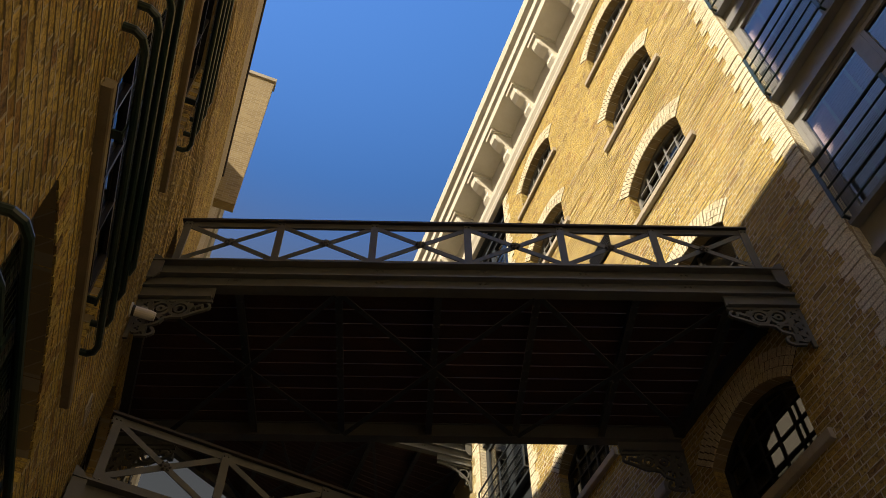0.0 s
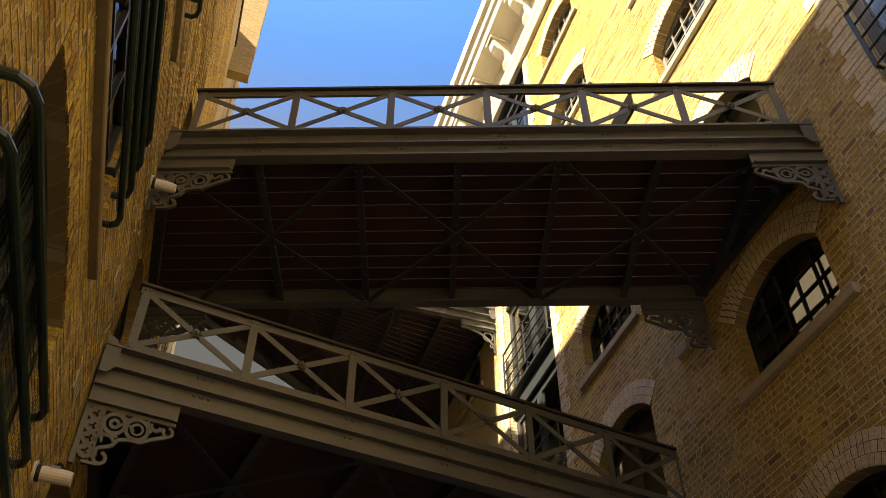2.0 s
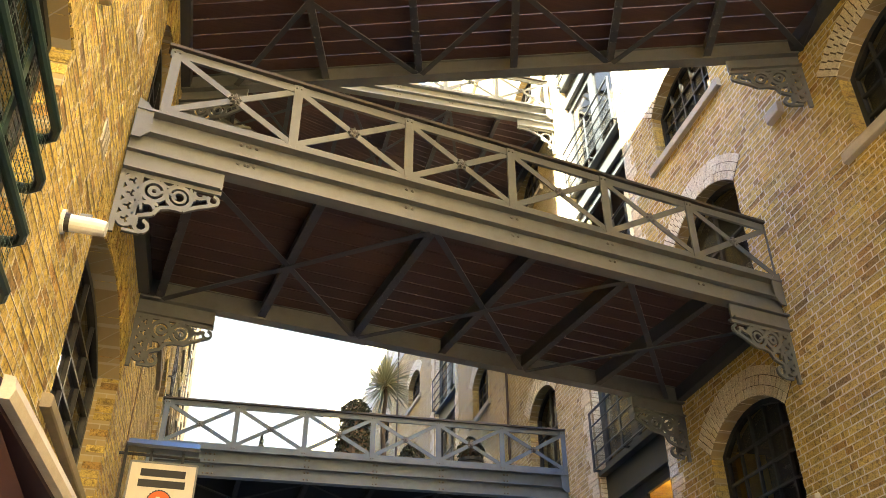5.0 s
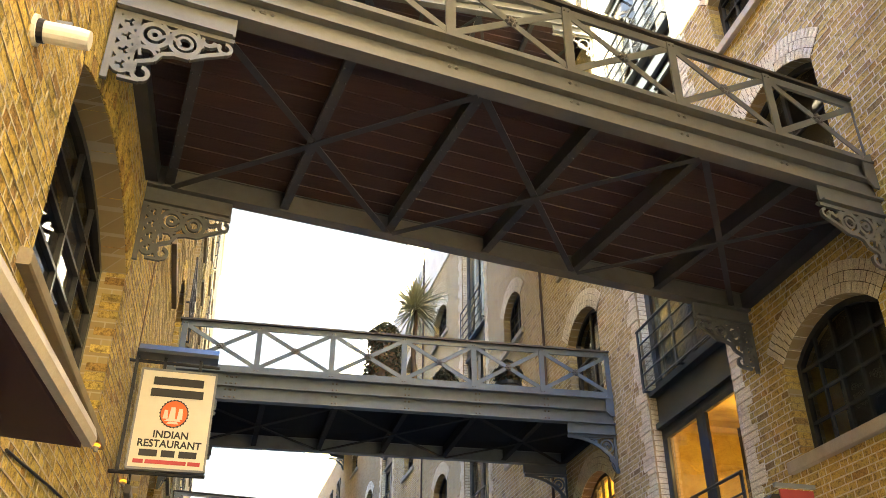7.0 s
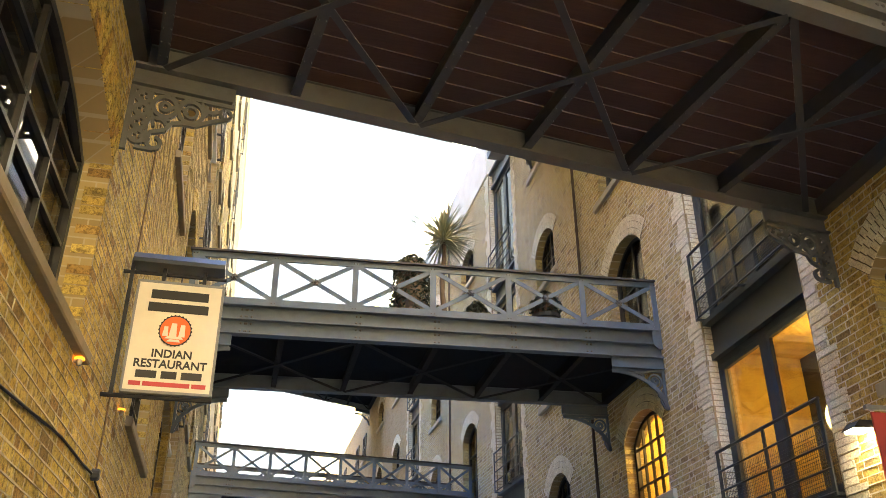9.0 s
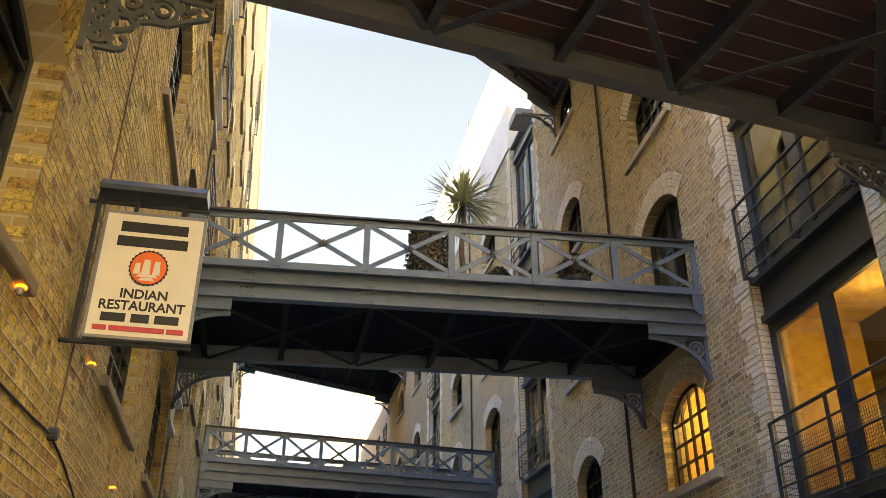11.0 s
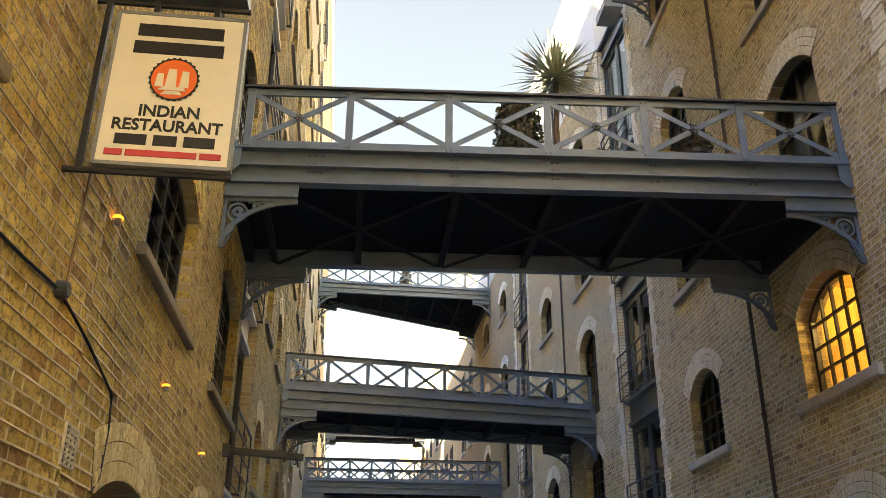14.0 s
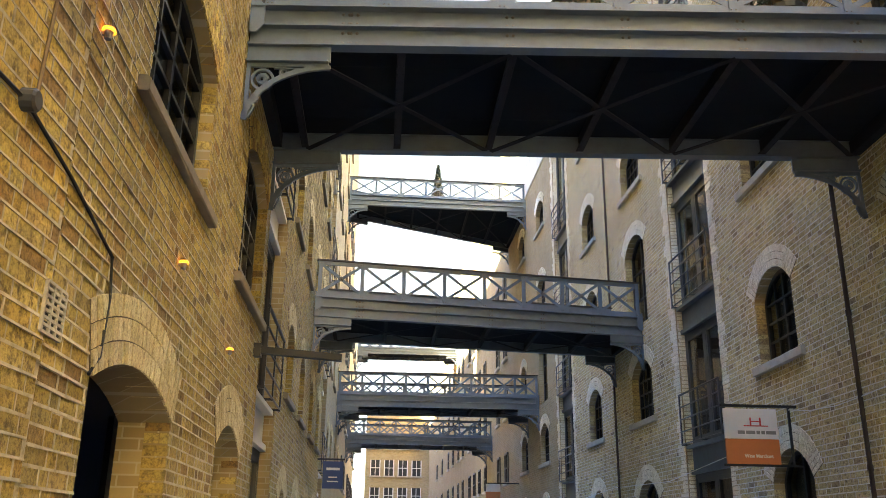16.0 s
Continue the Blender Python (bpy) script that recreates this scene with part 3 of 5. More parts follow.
            c = pt(sa + dr * 0.05, t, 0) + back * (0.06 * sgn)
            bearing.prism([c + Vector((0, 0, z0 + zz)) + way * (dr * aa) for aa, zz in ((-0.05, 0.10), (0.03, 0.06), (0.09, -0.02), (0.09, -0.22), (0.02, -0.30), (-0.05, -0.30))], back * (0.02 * sgn))
            part("bearing_plate", bearing, mat, girder)
            bracket(plate, lambda a, z, d: pt(sa, t, z0 - 0.60 + z) + way * (dr * a) + back * ((0.03 - d) * sgn), style, mat)
    # added beams block light at the deck's ends, in the shade-darkened iron
    for sa in (0.06, length - 0.06):
        part("end_beam", Shape().bar(pt(sa, 0.01, z0 - 0.31), pt(sa, 0.99, z0 - 0.31), 0.11, 0.17), M_STEEL_UNDER if mat is M_STEEL else M_STEEL_SHADE, me)
    # deck boards run from wall to wall
    n = max(8, round(max(widths) / 0.21))
    for i in range(n):
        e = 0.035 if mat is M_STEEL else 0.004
        t0, t1 = (i + e) / n, (i + 1 - e) / n
        dz = random.uniform(-0.002, 0.002)
        top_, low = z0 - 0.197 + dz, z0 - 0.215 + dz
        s = Shape()
        s.box8([pt(0.03, t0, low), pt(0.03, t1, low), pt(0.03, t1, top_), pt(0.03, t0, top_), pt(length - 0.03, t0, low), pt(length - 0.03, t1, low), pt(length - 0.03, t1, top_), pt(length - 0.03, t0, top_)])
        part("deck_board", s, M_PLANK if mat is M_STEEL else M_PLANK_SHADE, me)
    # cross beams and wind bracing underneath, iron colour darkened for the shade there
    zb = z0 - 0.33
    start, pitch = square or (0.40, (length - 0.50) / cells)

    def under(s, t, z):
        if square:
            return A + way * s + back * (widths[0] * t) + Vector((0, 0, z))
        return pt(s, t, z)
    for i in range(2 * cells + 2):
        s = start + pitch * i / 2
        if s < 0.05 or s > length - 0.05:
            continue
        b = Shape()
        b.bar(under(s, 0.01, zb + 0.03), under(s, 0.99, zb + 0.03), 0.014, 0.19)
        b.bar(under(s, 0.01, zb - 0.07), under(s, 0.99, zb - 0.07), 0.085, 0.014)
        if detail:
            for j in range(1, 14):
                for e in (-0.028, 0.028):
                    c = under(s + e, j / 14, zb - 0.078)
                    b.tube([c, c + Vector((0, 0, -0.008))], [0.010, 0.005], 5)
        part("cross_beam", b, M_STEEL_UNDER if mat is M_STEEL else M_STEEL_SHADE, me)
    for i in range(cells + 1):
        a, b_ = start + pitch * i, start + pitch * (i + 1)
        for ta, tb, dz in ((0.02, 0.98, 0.0), (0.98, 0.02, -0.012)):
            p, q = under(a + 0.03, ta, zb - 0.085 + dz), under(b_ - 0.03, tb, zb - 0.085 + dz)
            if a > length - 0.3:
                continue
            if q.x > wall_x("R", q.y):
                q = p.lerp(q, (wall_x("R", q.y) - p.x) / (q.x - p.x))
            part("wind_brace", Shape().bar(p, q, 0.062, 0.01), M_STEEL_UNDER if mat is M_STEEL else M_STEEL_SHADE, me)
    return me, pt, length


def ring_band(s, at, ca, cz, r, w, thick, a0=0.0, a1=2 * math.pi, steps=16, spiral=0.0):
    inner, outer = [], []
    closed = abs(a1 - a0 - 2 * math.pi) < 1e-3 and not spiral
    for i in range(steps + (0 if closed else 1)):
        f = i / steps
        a = a0 + (a1 - a0) * f
        rr = r * (1 - spiral * f)
        inner.append(at(ca + (rr - w / 2) * math.cos(a), cz + (rr - w / 2) * math.sin(a), 0.0))
        outer.append(at(ca + (rr + w / 2) * math.cos(a), cz + (rr + w / 2) * math.sin(a), 0.0))
    way = at(0, 0, thick) - at(0, 0, 0)
    s.band(inner, outer, way, closed)


def bracket(parent, at, style, mat):
    """A cast spandrel under a girder's end; at(a, z, d): a out from the wall, z down from the plate."""
    s, th = Shape(), 0.03
    way = at(0, 0, th) - at(0, 0, 0)

    def strip(pts, w):
        for (a, z), (b, y) in zip(pts, pts[1:]):
            s.bar(at(a, z, th / 2), at(b, y, th / 2), th, w) if abs(b - a) > abs(y - z) * 0.15 else s.bar(at(a, z, th / 2), at(b, y, th / 2), w, th, at(0, 0, 1) - at(0, 0, 0))
    if style == "scroll":
        strip([(0.0, -0.02), (0.80, -0.02)], 0.035)
        strip([(0.02, 0.0), (0.02, -0.58)], 0.045)
        for z in (-0.09, -0.21, -0.33, -0.45):
            ring_band(s, at, 0.105, z, 0.052, 0.034, th, steps=12)
            for a in (0.0, 2.1, 4.2):
                ring_band(s, at, 0.105 + 0.03 * math.cos(a), z + 0.03 * math.sin(a), 0.010, 0.02, th, steps=6)
        strip([(0.165, -0.03), (0.165, -0.50)], 0.022)
        for ca, cz, r, wd in ((0.275, -0.145, 0.092, 0.034), (0.275, -0.145, 0.035, 0.030), (0.475, -0.150, 0.098, 0.034), (0.475, -0.150, 0.050, 0.022)):
            ring_band(s, at, ca, cz, r, wd, th, steps=18)
        ring_band(s, at, 0.375, -0.215, 0.085, 0.026, th, 0.5, 2.6, 10)
        ring_band(s, at, 0.235, -0.335, 0.075, 0.028, th, 0.3, 3.1, 12)
        ring_band(s, at, 0.235, -0.485, 0.050, 0.030, th, -3.9, 1.5, 12)
        ring_band(s, at, 0.745, -0.105, 0.042, 0.026, th, -3.8, 1.6, 12)
        ring_band(s, at, 0.630, -0.070, 0.040, 0.022, th, 2.8, 6.2, 10)
        ring_band(s, at, 0.375, -0.020, 0.055, 0.022, th, 3.3, 6.1, 10)
        strip([(0.18, -0.50), (0.19, -0.40), (0.30, -0.355), (0.34, -0.285), (0.42, -0.262), (0.52, -0.262), (0.62, -0.205), (0.74, -0.150)], 0.032)
        strip([(0.16, -0.24), (0.22, -0.27), (0.33, -0.26)], 0.026)
        strip([(0.18, -0.20), (0.21, -0.34)], 0.022)
        strip([(0.56, -0.11), (0.64, -0.12), (0.71, -0.08)], 0.026)
        strip([(0.10, -0.545), (0.235, -0.545)], 0.026)
        strip([(0.55, -0.04), (0.60, -0.15)], 0.022)
    else:
        strip([(0.0, -0.02), (0.78, -0.02)], 0.035)
        strip([(0.02, 0.0), (0.02, -0.58)], 0.04)
        inner = [at(0.80 + 0.76 * math.cos(a), -0.60 + 0.54 * math.sin(a), 0) for a in np.linspace(math.pi * 0.5, math.pi * 0.985, 15)]
        outer = [at(0.80 + 0.82 * math.cos(a), -0.60 + 0.585 * math.sin(a), 0) for a in np.linspace(math.pi * 0.5, math.pi * 0.985, 15)]
        s.band(inner, outer, way)
        if style == "spiral":
            ring_band(s, at, 0.16, -0.17, 0.10, 0.024, th, steps=18)
            ring_band(s, at, 0.16, -0.17, 0.062, 0.016, th, 0.0, 4.5 * math.pi, 30, 0.75)
            ring_band(s, at, 0.36, -0.10, 0.05, 0.016, th, 0.5, 3.5 * math.pi, 20, 0.7)
            ring_band(s, at, 0.09, -0.36, 0.045, 0.016, th, -2.0, 2.6 * math.pi, 20, 0.7)
            strip([(0.26, -0.05), (0.55, -0.06)], 0.015)
            strip([(0.05, -0.28), (0.10, -0.45), (0.05, -0.56)], 0.015)
        else:
            ring_band(s, at, 0.17, -0.19, 0.11, 0.03, th, steps=16)
            ring_band(s, at, 0.40, -0.09, 0.045, 0.02, th, steps=12)
            ring_band(s, at, 0.09, -0.42, 0.04, 0.02, th, steps=12)
    part("bracket", s, mat, parent, "pierced cast iron bracket")


GREY = "grey-green iron footbridge, cross-braced railings, red-brown boards,"
bridge(GREY + " high overhead", ((1.290, 6.914), (6.527, 5.003)), (2.3, 2.3), 8.915, 6, (0.766, 7.051), M_STEEL, "scroll", square=(-0.05, 2.2))
bridge(GREY + " scrolled brackets", ((1.344, 7.61), (5.833, 8.186)), (2.25, 2.25), 6.295, 6, (0.783, 7.516), M_STEEL, "scroll", square=(0.62, 2.17))
bridge("blue-grey iron footbridge with cross-braced railings and potted plants", ((1.532, 15.136), (7.239, 14.75)), (2.2, 2.2), 6.28, 6, (0.94, 7.80), M_STEEL_BLUE, "spiral")
bridge("blue-grey iron footbridge farther down the street", ((0.89, 25.3), (8.25, 26.2)), (2.2, 2.2), 6.27, 8, None, M_STEEL_BLUE, "spiral")
bridge("grey iron footbridge with a skewed deck, far above the street", ((0.8, 14.26), (7.8, 13.97)), (1.3, 6.2), 13.85, 6, None, M_STEEL, "rings")
bridge("pale grey iron footbridge with a skewed deck, high up", ((0.72, 40.2), (8.3, 40.3)), (1.4, 4.6), 14.72, 7, None, M_STEEL_BLUE, "rings", 0)
bridge("blue-grey iron footbridge in the distance", ((0.7, 38.6), (8.2, 38.4)), (2.2, 2.2), 6.4, 9, None, M_STEEL_BLUE, "rings", 0)
bridge("blue-grey iron footbridge in the far distance", ((0.6, 50.6), (8.2, 50.8)), (2.2, 2.2), 6.35, 9, None, M_STEEL_BLUE, "rings", 0)
bridge("pale iron footbridge in the far distance, high up", ((0.6, 69.5), (8.2, 69.5)), (2.2, 2.2), 14.8, 9, None, M_STEEL_BLUE, "rings", 0)


# ---- ground and closing walls ----
g = Shape()
g.v = [(-300, -300, 0), (300, -300, 0), (300, 400, 0), (-300, 400, 0)]
g.f = [(0, 1, 2, 3)]
tagged(part("ground", g, material("granite setts", painted((0.19, 0.17, 0.145), (0.12, 0.11, 0.09), 3), 0.8)), "grey granite street surface", "street", "", "structure")


def block(name, side, u0, u1, z0, z1, label, mat=None, d0=0.0, depth=0.4):
    s = Shape()
    s.box8([P(side, u0, z0, d0), P(side, u1, z0, d0), P(side, u1, z0, d0 - depth), P(side, u0, z0, d0 - depth), P(side, u0, z1, d0), P(side, u1, z1, d0), P(side, u1, z1, d0 - depth), P(side, u0, z1, d0 - depth)])
    return tagged(part(name, s, mat or M_FAR_BRICK), label, "wall", "", "structure")


# Unseen wall added behind the start; it shades the lower wall opposite.
block("wall_left_back", "L", -2.6, 0.3, 0, 16.95, "plain unseen brick wall behind the start, added to shape the light", None, 0, 8)
# Unseen block added above the roof line to shade the near glazed bay.
block("wall_left_stair", "L", -2.6, 0.0, 16.96, 24.5, "unseen brick block on the roof, added to shade the near bay", None, -0.02, 1.0)
# Unseen and kept low, so sun reaches the opposite wall and bounces back.
block("wall_left_low", "L", -24, -2.6, 0, 5.0, "unseen plain wall behind the start, added low to let sun in", None, 0, 8)
block("wall_left_far", "L", 44, 52.9, 0, 22, "brick warehouse front far down the street", None, 0, 8)
# Unseen wall added to catch sun and bounce it onto the left side.
block("wall_right_back", "R", -24, 1.35, 0, 20, "plain unseen brick wall behind the start, added to shape the light", None, 0, 8)
block("wall_right_far", "R", 44, 100, 0, 20, "brick warehouse front far down the street", None, 0, 8)
# Solid blocks coloured dark in place of unlit rooms behind the windows.
block("room_left", "L", 0.3, 44, 0, 15.5, "solid dark block behind the windows in place of unlit rooms", M_DARK, -1.8, 6)
block("room_left_middle", "L", 11.5, 14.5, 15.5, 21.3, "solid dark block behind the windows in place of unlit rooms", M_DARK, -1.8, 6)
block("room_left_upper", "L", 14.5, 44, 15.5, 23.2, "solid dark block behind the windows in place of unlit rooms", M_DARK, -1.8, 6)
block("room_right", "R", 1.35, 44, 0, 14.9, "solid dark block behind the windows in place of unlit rooms", M_DARK, -1.8, 6)
block("roof_left", "L", 0.31, 11.5, 16.8, 16.95, "flat roof edge", M_DARK, 0.03, 8)
block("roof_left_middle", "L", 11.54, 14.5, 21.41, 21.5, "flat roof edge", M_DARK, 0.03, 8)
block("wall_left_step", "L", 14.5, 14.7, 21.5, 23.3, "brick end of the higher roof", None, -0.01, 8)
block("roof_left_upper", "L", 14.5, 44, 23.3, 23.45, "flat roof edge", M_DARK, 0.03, 8)
block("roof_right", "R", 1.35, 22.1, 19.62, 19.72, "flat roof", M_DARK, -0.3, 8)
block("room_right_upper", "R", 1.35, 22.1, 14.9, 19.5, "solid dark block behind the windows in place of unlit rooms", M_DARK, -1.8, 6)
block("wall_right_stucco", "R", 24.1, 44, 15.0, 18.8, "plain cream rendered upper storey in the sun", M_STUCCO, 0.03, 8)
block("wall_right_side", "R", 22.0, 22.1, 15.0, 19.7, "brick side wall above the lower roof", None, -0.01, 8)
block("wall_left_gable", "L", 11.28, 11.49, 16.0, 21.4, "sunlit brick gable above the lower roof", None, 0.44, 8)
block("gable_coping", "L", 11.24, 11.53, 21.41, 21.55, "stone coping on the gable", M_SILL, 0.48, 8)
# Added out of sight to lift the shadow line on the wall opposite.
block("wall_left_attic", "L", 5.0, 11.2, 16.96, 18.4, "unseen brick block set back on the roof, added to cast shade", None, -1.0, 3)
# Carried on along the street to keep direct sun off the far end.
block("wall_left_end", "L", 55.5, 99, 0, 21, "brick warehouse front at the far bend", None, -0.6, 8)
s = Shape()
s.box8([(1.5, 100, 0), (14, 100, 0), (14, 106, 0), (1.5, 106, 0), (1.5, 100, 15), (14, 100, 15), (14, 106, 15), (1.5, 106, 15)])
tagged(part("backdrop_house", s, M_FAR_BRICK), "pale house front closing the street far away", "building", "", "structure")


for x in (2.6, 4.1, 5.6, 7.1):
    for z in (2.2, 5.0, 7.8, 10.6):
        COUNT["window"] += 1
        o = thing(f"window_{COUNT['window']}", (x, 100, z), "tall sash window far away at the end of the street", "window", "", "structure")
        part("pane", Shape().bar((x, 99.98, z), (x, 99.98, z + 1.6), 0.9, 0.03, (0, 1, 0)), M_BLACK, o)
        part("frame", Shape().bar((x - 0.5, 99.93, z), (x - 0.5, 99.93, z + 1.6), 0.1, 0.08, (0, 1, 0)).bar((x + 0.5, 99.93, z), (x + 0.5, 99.93, z + 1.6), 0.1, 0.08, (0, 1, 0)).bar((x, 99.93, z), (x, 99.93, z + 1.6), 0.06, 0.08, (0, 1, 0)).bar((x - 0.5, 99.93, z + 0.8), (x + 0.5, 99.93, z + 0.8), 0.08, 0.06), M_WHITE, o)
        part("sill", Shape().bar((x - 0.65, 99.9, z - 0.06), (x + 0.65, 99.9, z - 0.06), 0.16, 0.12), M_SILL, o)

# ---- windows and doors of the sunny side ----
for seg, (a, b, ops, top) in right_open.items():
    for o in ops:
        sg, ci, li = o["key"]
        if o["door"]:
            arched_window("R", o, "arched doorway with dark glazed doors and cream brick arch" if li else "arched ground floor doorway in stock brick", M_FRAME, 2, 3, False, True, "door")
        else:
            grey = seg == "a" and li >= 4
            arched_window("R", o, "arched warehouse window with " + ("grey" if grey else "black") + " iron glazing bars", M_FRAME_GREY if grey else M_FRAME, 5 if ci == 0 or seg == "a" else 4, 4)

for seg, (a, b, ops, top) in left_open.items():
    for o in ops:
        if o["zs"] < 1:
            w = thing(f"door_{COUNT['door'] + 1}", P("L", o["uc"], o["zs"]), "deep arched doorway under cream gauged bricks", "doorway", "", "structure")
            COUNT["door"] += 1
            arch_ring("L", o, w, M_CREAM_L)
            s = Shape()
            s.bar(P("L", o["uc"], o["zs"], -0.9), P("L", o["uc"], o["zsp"] + 0.2, -0.9), 0.05, o["u1"] - o["u0"], (0, 1, 0))
            part("door_leaf", s, M_FRAME, w, "dark painted door leaf")
        elif seg == "a" and o["u0"] < 3:
            arched_window("L", o, "square timber window in a dark reveal behind green tubes", M_TIMBER, 2, 1, True, True)
        else:
            arched_window("L", o, "black iron warehouse window in a brick reveal", M_FRAME, 4, 5, True, "cream" if seg in "de" else True)


# ---- glazed loading bays ----
def tube_rail(name, side, u0, u1, z, bars, mat, label, mesh=True, d=0.07, height=0.92, gap=None):
    r = thing(name, P(side, (u0 + u1) / 2, z, d), label, "balcony rail", "balcony rails")
    um = (u0 + u1) / 2
    for u in (u0 + 0.02, um, u1 - 0.02):
        post = part("post", Shape().bar(P(side, u, z - 0.03, d), P(side, u, z + height, d), 0.045, 0.02, (1, 0, 0)), mat, r)
        part("stay", Shape().bar(P(side, u, z - 0.01, -0.24), P(side, u, z - 0.01, d), 0.03, 0.03), mat, post)
    for i in range(bars):
        zz = z + height * (i + (0 if bars > 3 else 0.4)) / (bars - 1 if bars > 3 else bars - 0.6)
        part("bar", Shape().tube([P(side, u0, zz, d), P(side, u1, zz, d)], 0.021 if i == bars - 1 else 0.014, 8), mat, r)
    if mesh:
        s = Shape()
        n = int((u1 - u0) / 0.035)
        for i in range(1, n):
            u = u0 + (u1 - u0) * i / n
            s.bar(P(side, u, z + 0.03, d - 0.015), P(side, u, z + height * 0.72, d - 0.015), 0.003, 0.003, (1, 0, 0))
        for j in range(1, int(height * 0.72 / 0.035)):
            s.bar(P(side, u0, z + j * 0.035, d - 0.015), P(side, u1, z + j * 0.035, d - 0.015), 0.003, 0.003)
        ob = part("wire_mesh", s, mat, r, "fine welded wire mesh")
        ob["kind"] = "stuff"
    return r


def bay(name, side, u0, u1, floors, frame_mat, panel_mat, rail_mat, label, top, rails=True, mesh=True):
    b = thing(name, P(side, (u0 + u1) / 2, 0), label, "glazed bay", "", "structure")
    for k, f in enumerate(floors):
        nxt = floors[k + 1] if k + 1 < len(floors) else top
        head = nxt - 0.5
        s = Shape()
        for da, db, za, zb in ((-0.14, -0.26, head + 0.04, nxt - 0.05), (-0.02, -0.26, nxt - 0.06, nxt), (-0.08, -0.26, head - 0.03, head + 0.05)):
            s.box8([P(side, u0, za, da), P(side, u1, za, da), P(side, u1, za, db), P(side, u0, za, db), P(side, u0, zb, da), P(side, u1, zb, da), P(side, u1, zb, db), P(side, u0, zb, db)])
        part("spandrel", s, panel_mat, b, "painted steel spandrel panel")
        um = (u0 + u1) / 2
        fr = Shape()
        for u, w in ((u0 + 0.035, 0.07), (um, 0.10), (u1 - 0.035, 0.07)):
            fr.bar(P(side, u, f, -0.2), P(side, u, head - 0.03, -0.2), w, 0.08, (1, 0, 0))
        for z, w in ((f + 0.04, 0.08), (head - 0.07, 0.09)):
            fr.bar(P(side, u0, z, -0.2), P(side, u1, z, -0.2), 0.08, w)
        frame_ob = part("frame", fr, frame_mat, b)
        for lo, hi in ((u0 + 0.07, um - 0.05), (um + 0.05, u1 - 0.07)):
            lf = Shape()
            for u in (lo + 0.03, hi - 0.03):
                lf.bar(P(side, u, f + 0.08, -0.19), P(side, u, head - 0.11, -0.19), 0.055, 0.05, (1, 0, 0))
            for z in (f + 0.12, head - 0.15):
                lf.bar(P(side, lo, z, -0.19), P(side, hi, z, -0.19), 0.05, 0.07)
            part("leaf", lf, frame_mat, frame_ob)
            s = Shape()
            s.v = [P(side, lo, f + 0.1, -0.2), P(side, hi, f + 0.1, -0.2), P(side, hi, head - 0.1, -0.2), P(side, lo, head - 0.1, -0.2)]
            s.f = [(0, 1, 2, 3)]
            s.facing(side)
            pane = part("pane", s, M_GLASS_BAY, frame_ob, "reflecting door glass")
            pane.visible_shadow = False
        if rails:
            tube_rail("balcony_rail", side, u0 + 0.02, u1 - 0.02, f + 0.02, 5, rail_mat, "dark tubular steel balcony rail with wire mesh", mesh)
    return b


FLOORS = [3.25, 5.93, 8.62, 11.3, 14.0, 16.7]
bay("glazed_bay_near", "R", 1.35, 3.75, [0.3] + FLOORS, M_FRAME_GREY, M_FRAME_GREY, M_GREEN, "tall bay of grey glazed doors between cream quoins", 19.6)
bay("glazed_bay", "R", 11.3, 13.5, [0.3] + FLOORS, M_FRAME_BLUE, M_FRAME_BLUE, M_FRAME_BLUE, "tall bay of blue-black glazed doors between cream quoins", 19.6)
bay("glazed_bay_far", "R", 22.1, 24.1, [0.3] + FLOORS[:4], M_FRAME_BLUE, M_STEEL_BLUE, M_FRAME_BLUE, "tall bay of blue glazed doors between cream quoins", 15.0, True, False)
bay("glazed_bay_farther", "R", 33.2, 35.1, [0.3] + FLOORS[:4], M_FRAME_BLUE, M_STEEL_BLUE, M_FRAME_BLUE, "tall bay of blue glazed doors far down the street", 15.0, True, False)
bay("glazed_bay_left", "L", 17.7, 19.6, [0.3, 3.1, 5.8, 8.6, 11.4, 14.2, 17.0, 19.8], M_FRAME, M_STUCCO, M_FRAME, "tall bay of black glazed doors with pale sills", 23.3, True, False)
bay("glazed_bay_left_far", "L", 30.0, 32.0, [0.3, 3.1, 5.8, 8.6, 11.4, 14.2, 17.0, 19.8], M_FRAME, M_STUCCO, M_FRAME, "tall bay of black glazed doors far down the street", 23.3, True, False)
for k, (u, way) in enumerate(((3.75, 1), (11.3, -1), (13.5, 1), (22.1, -1), (24.1, 1), (33.2, -1), (35.1, 1), (1.35, -1))):
    quoins(f"quoin_{k + 1}", "R", u, way, 1.5, 19.5 if u < 23 else 14.9, "toothed quoin of cream bullnose bricks")

# ---- cornice ----
def lift(z):
    return 19.6 + 1.2 * (z - 19.2)


s = Shape()
prof = [(-0.1, 19.2), (0.10, 19.2), (0.14, 19.28), (0.12, 19.36), (0.18, 19.46), (0.20, 19.56), (0.06, 19.6), (0.06, 20.45), (0.72, 20.5), (0.74, 20.72), (0.82, 20.78), (0.84, 20.98), (0.95, 21.05), (1.0, 21.25), (-0.1, 21.3)]
s.quad_strip([[P("R", u, lift(z), d) for d, z in prof] for u in (1.35, 10, 22.1)])
cor = tagged(part("cornice", s, M_STUCCO), "cream stucco cornice with scrolled modillions", "cornice", "", "structure")
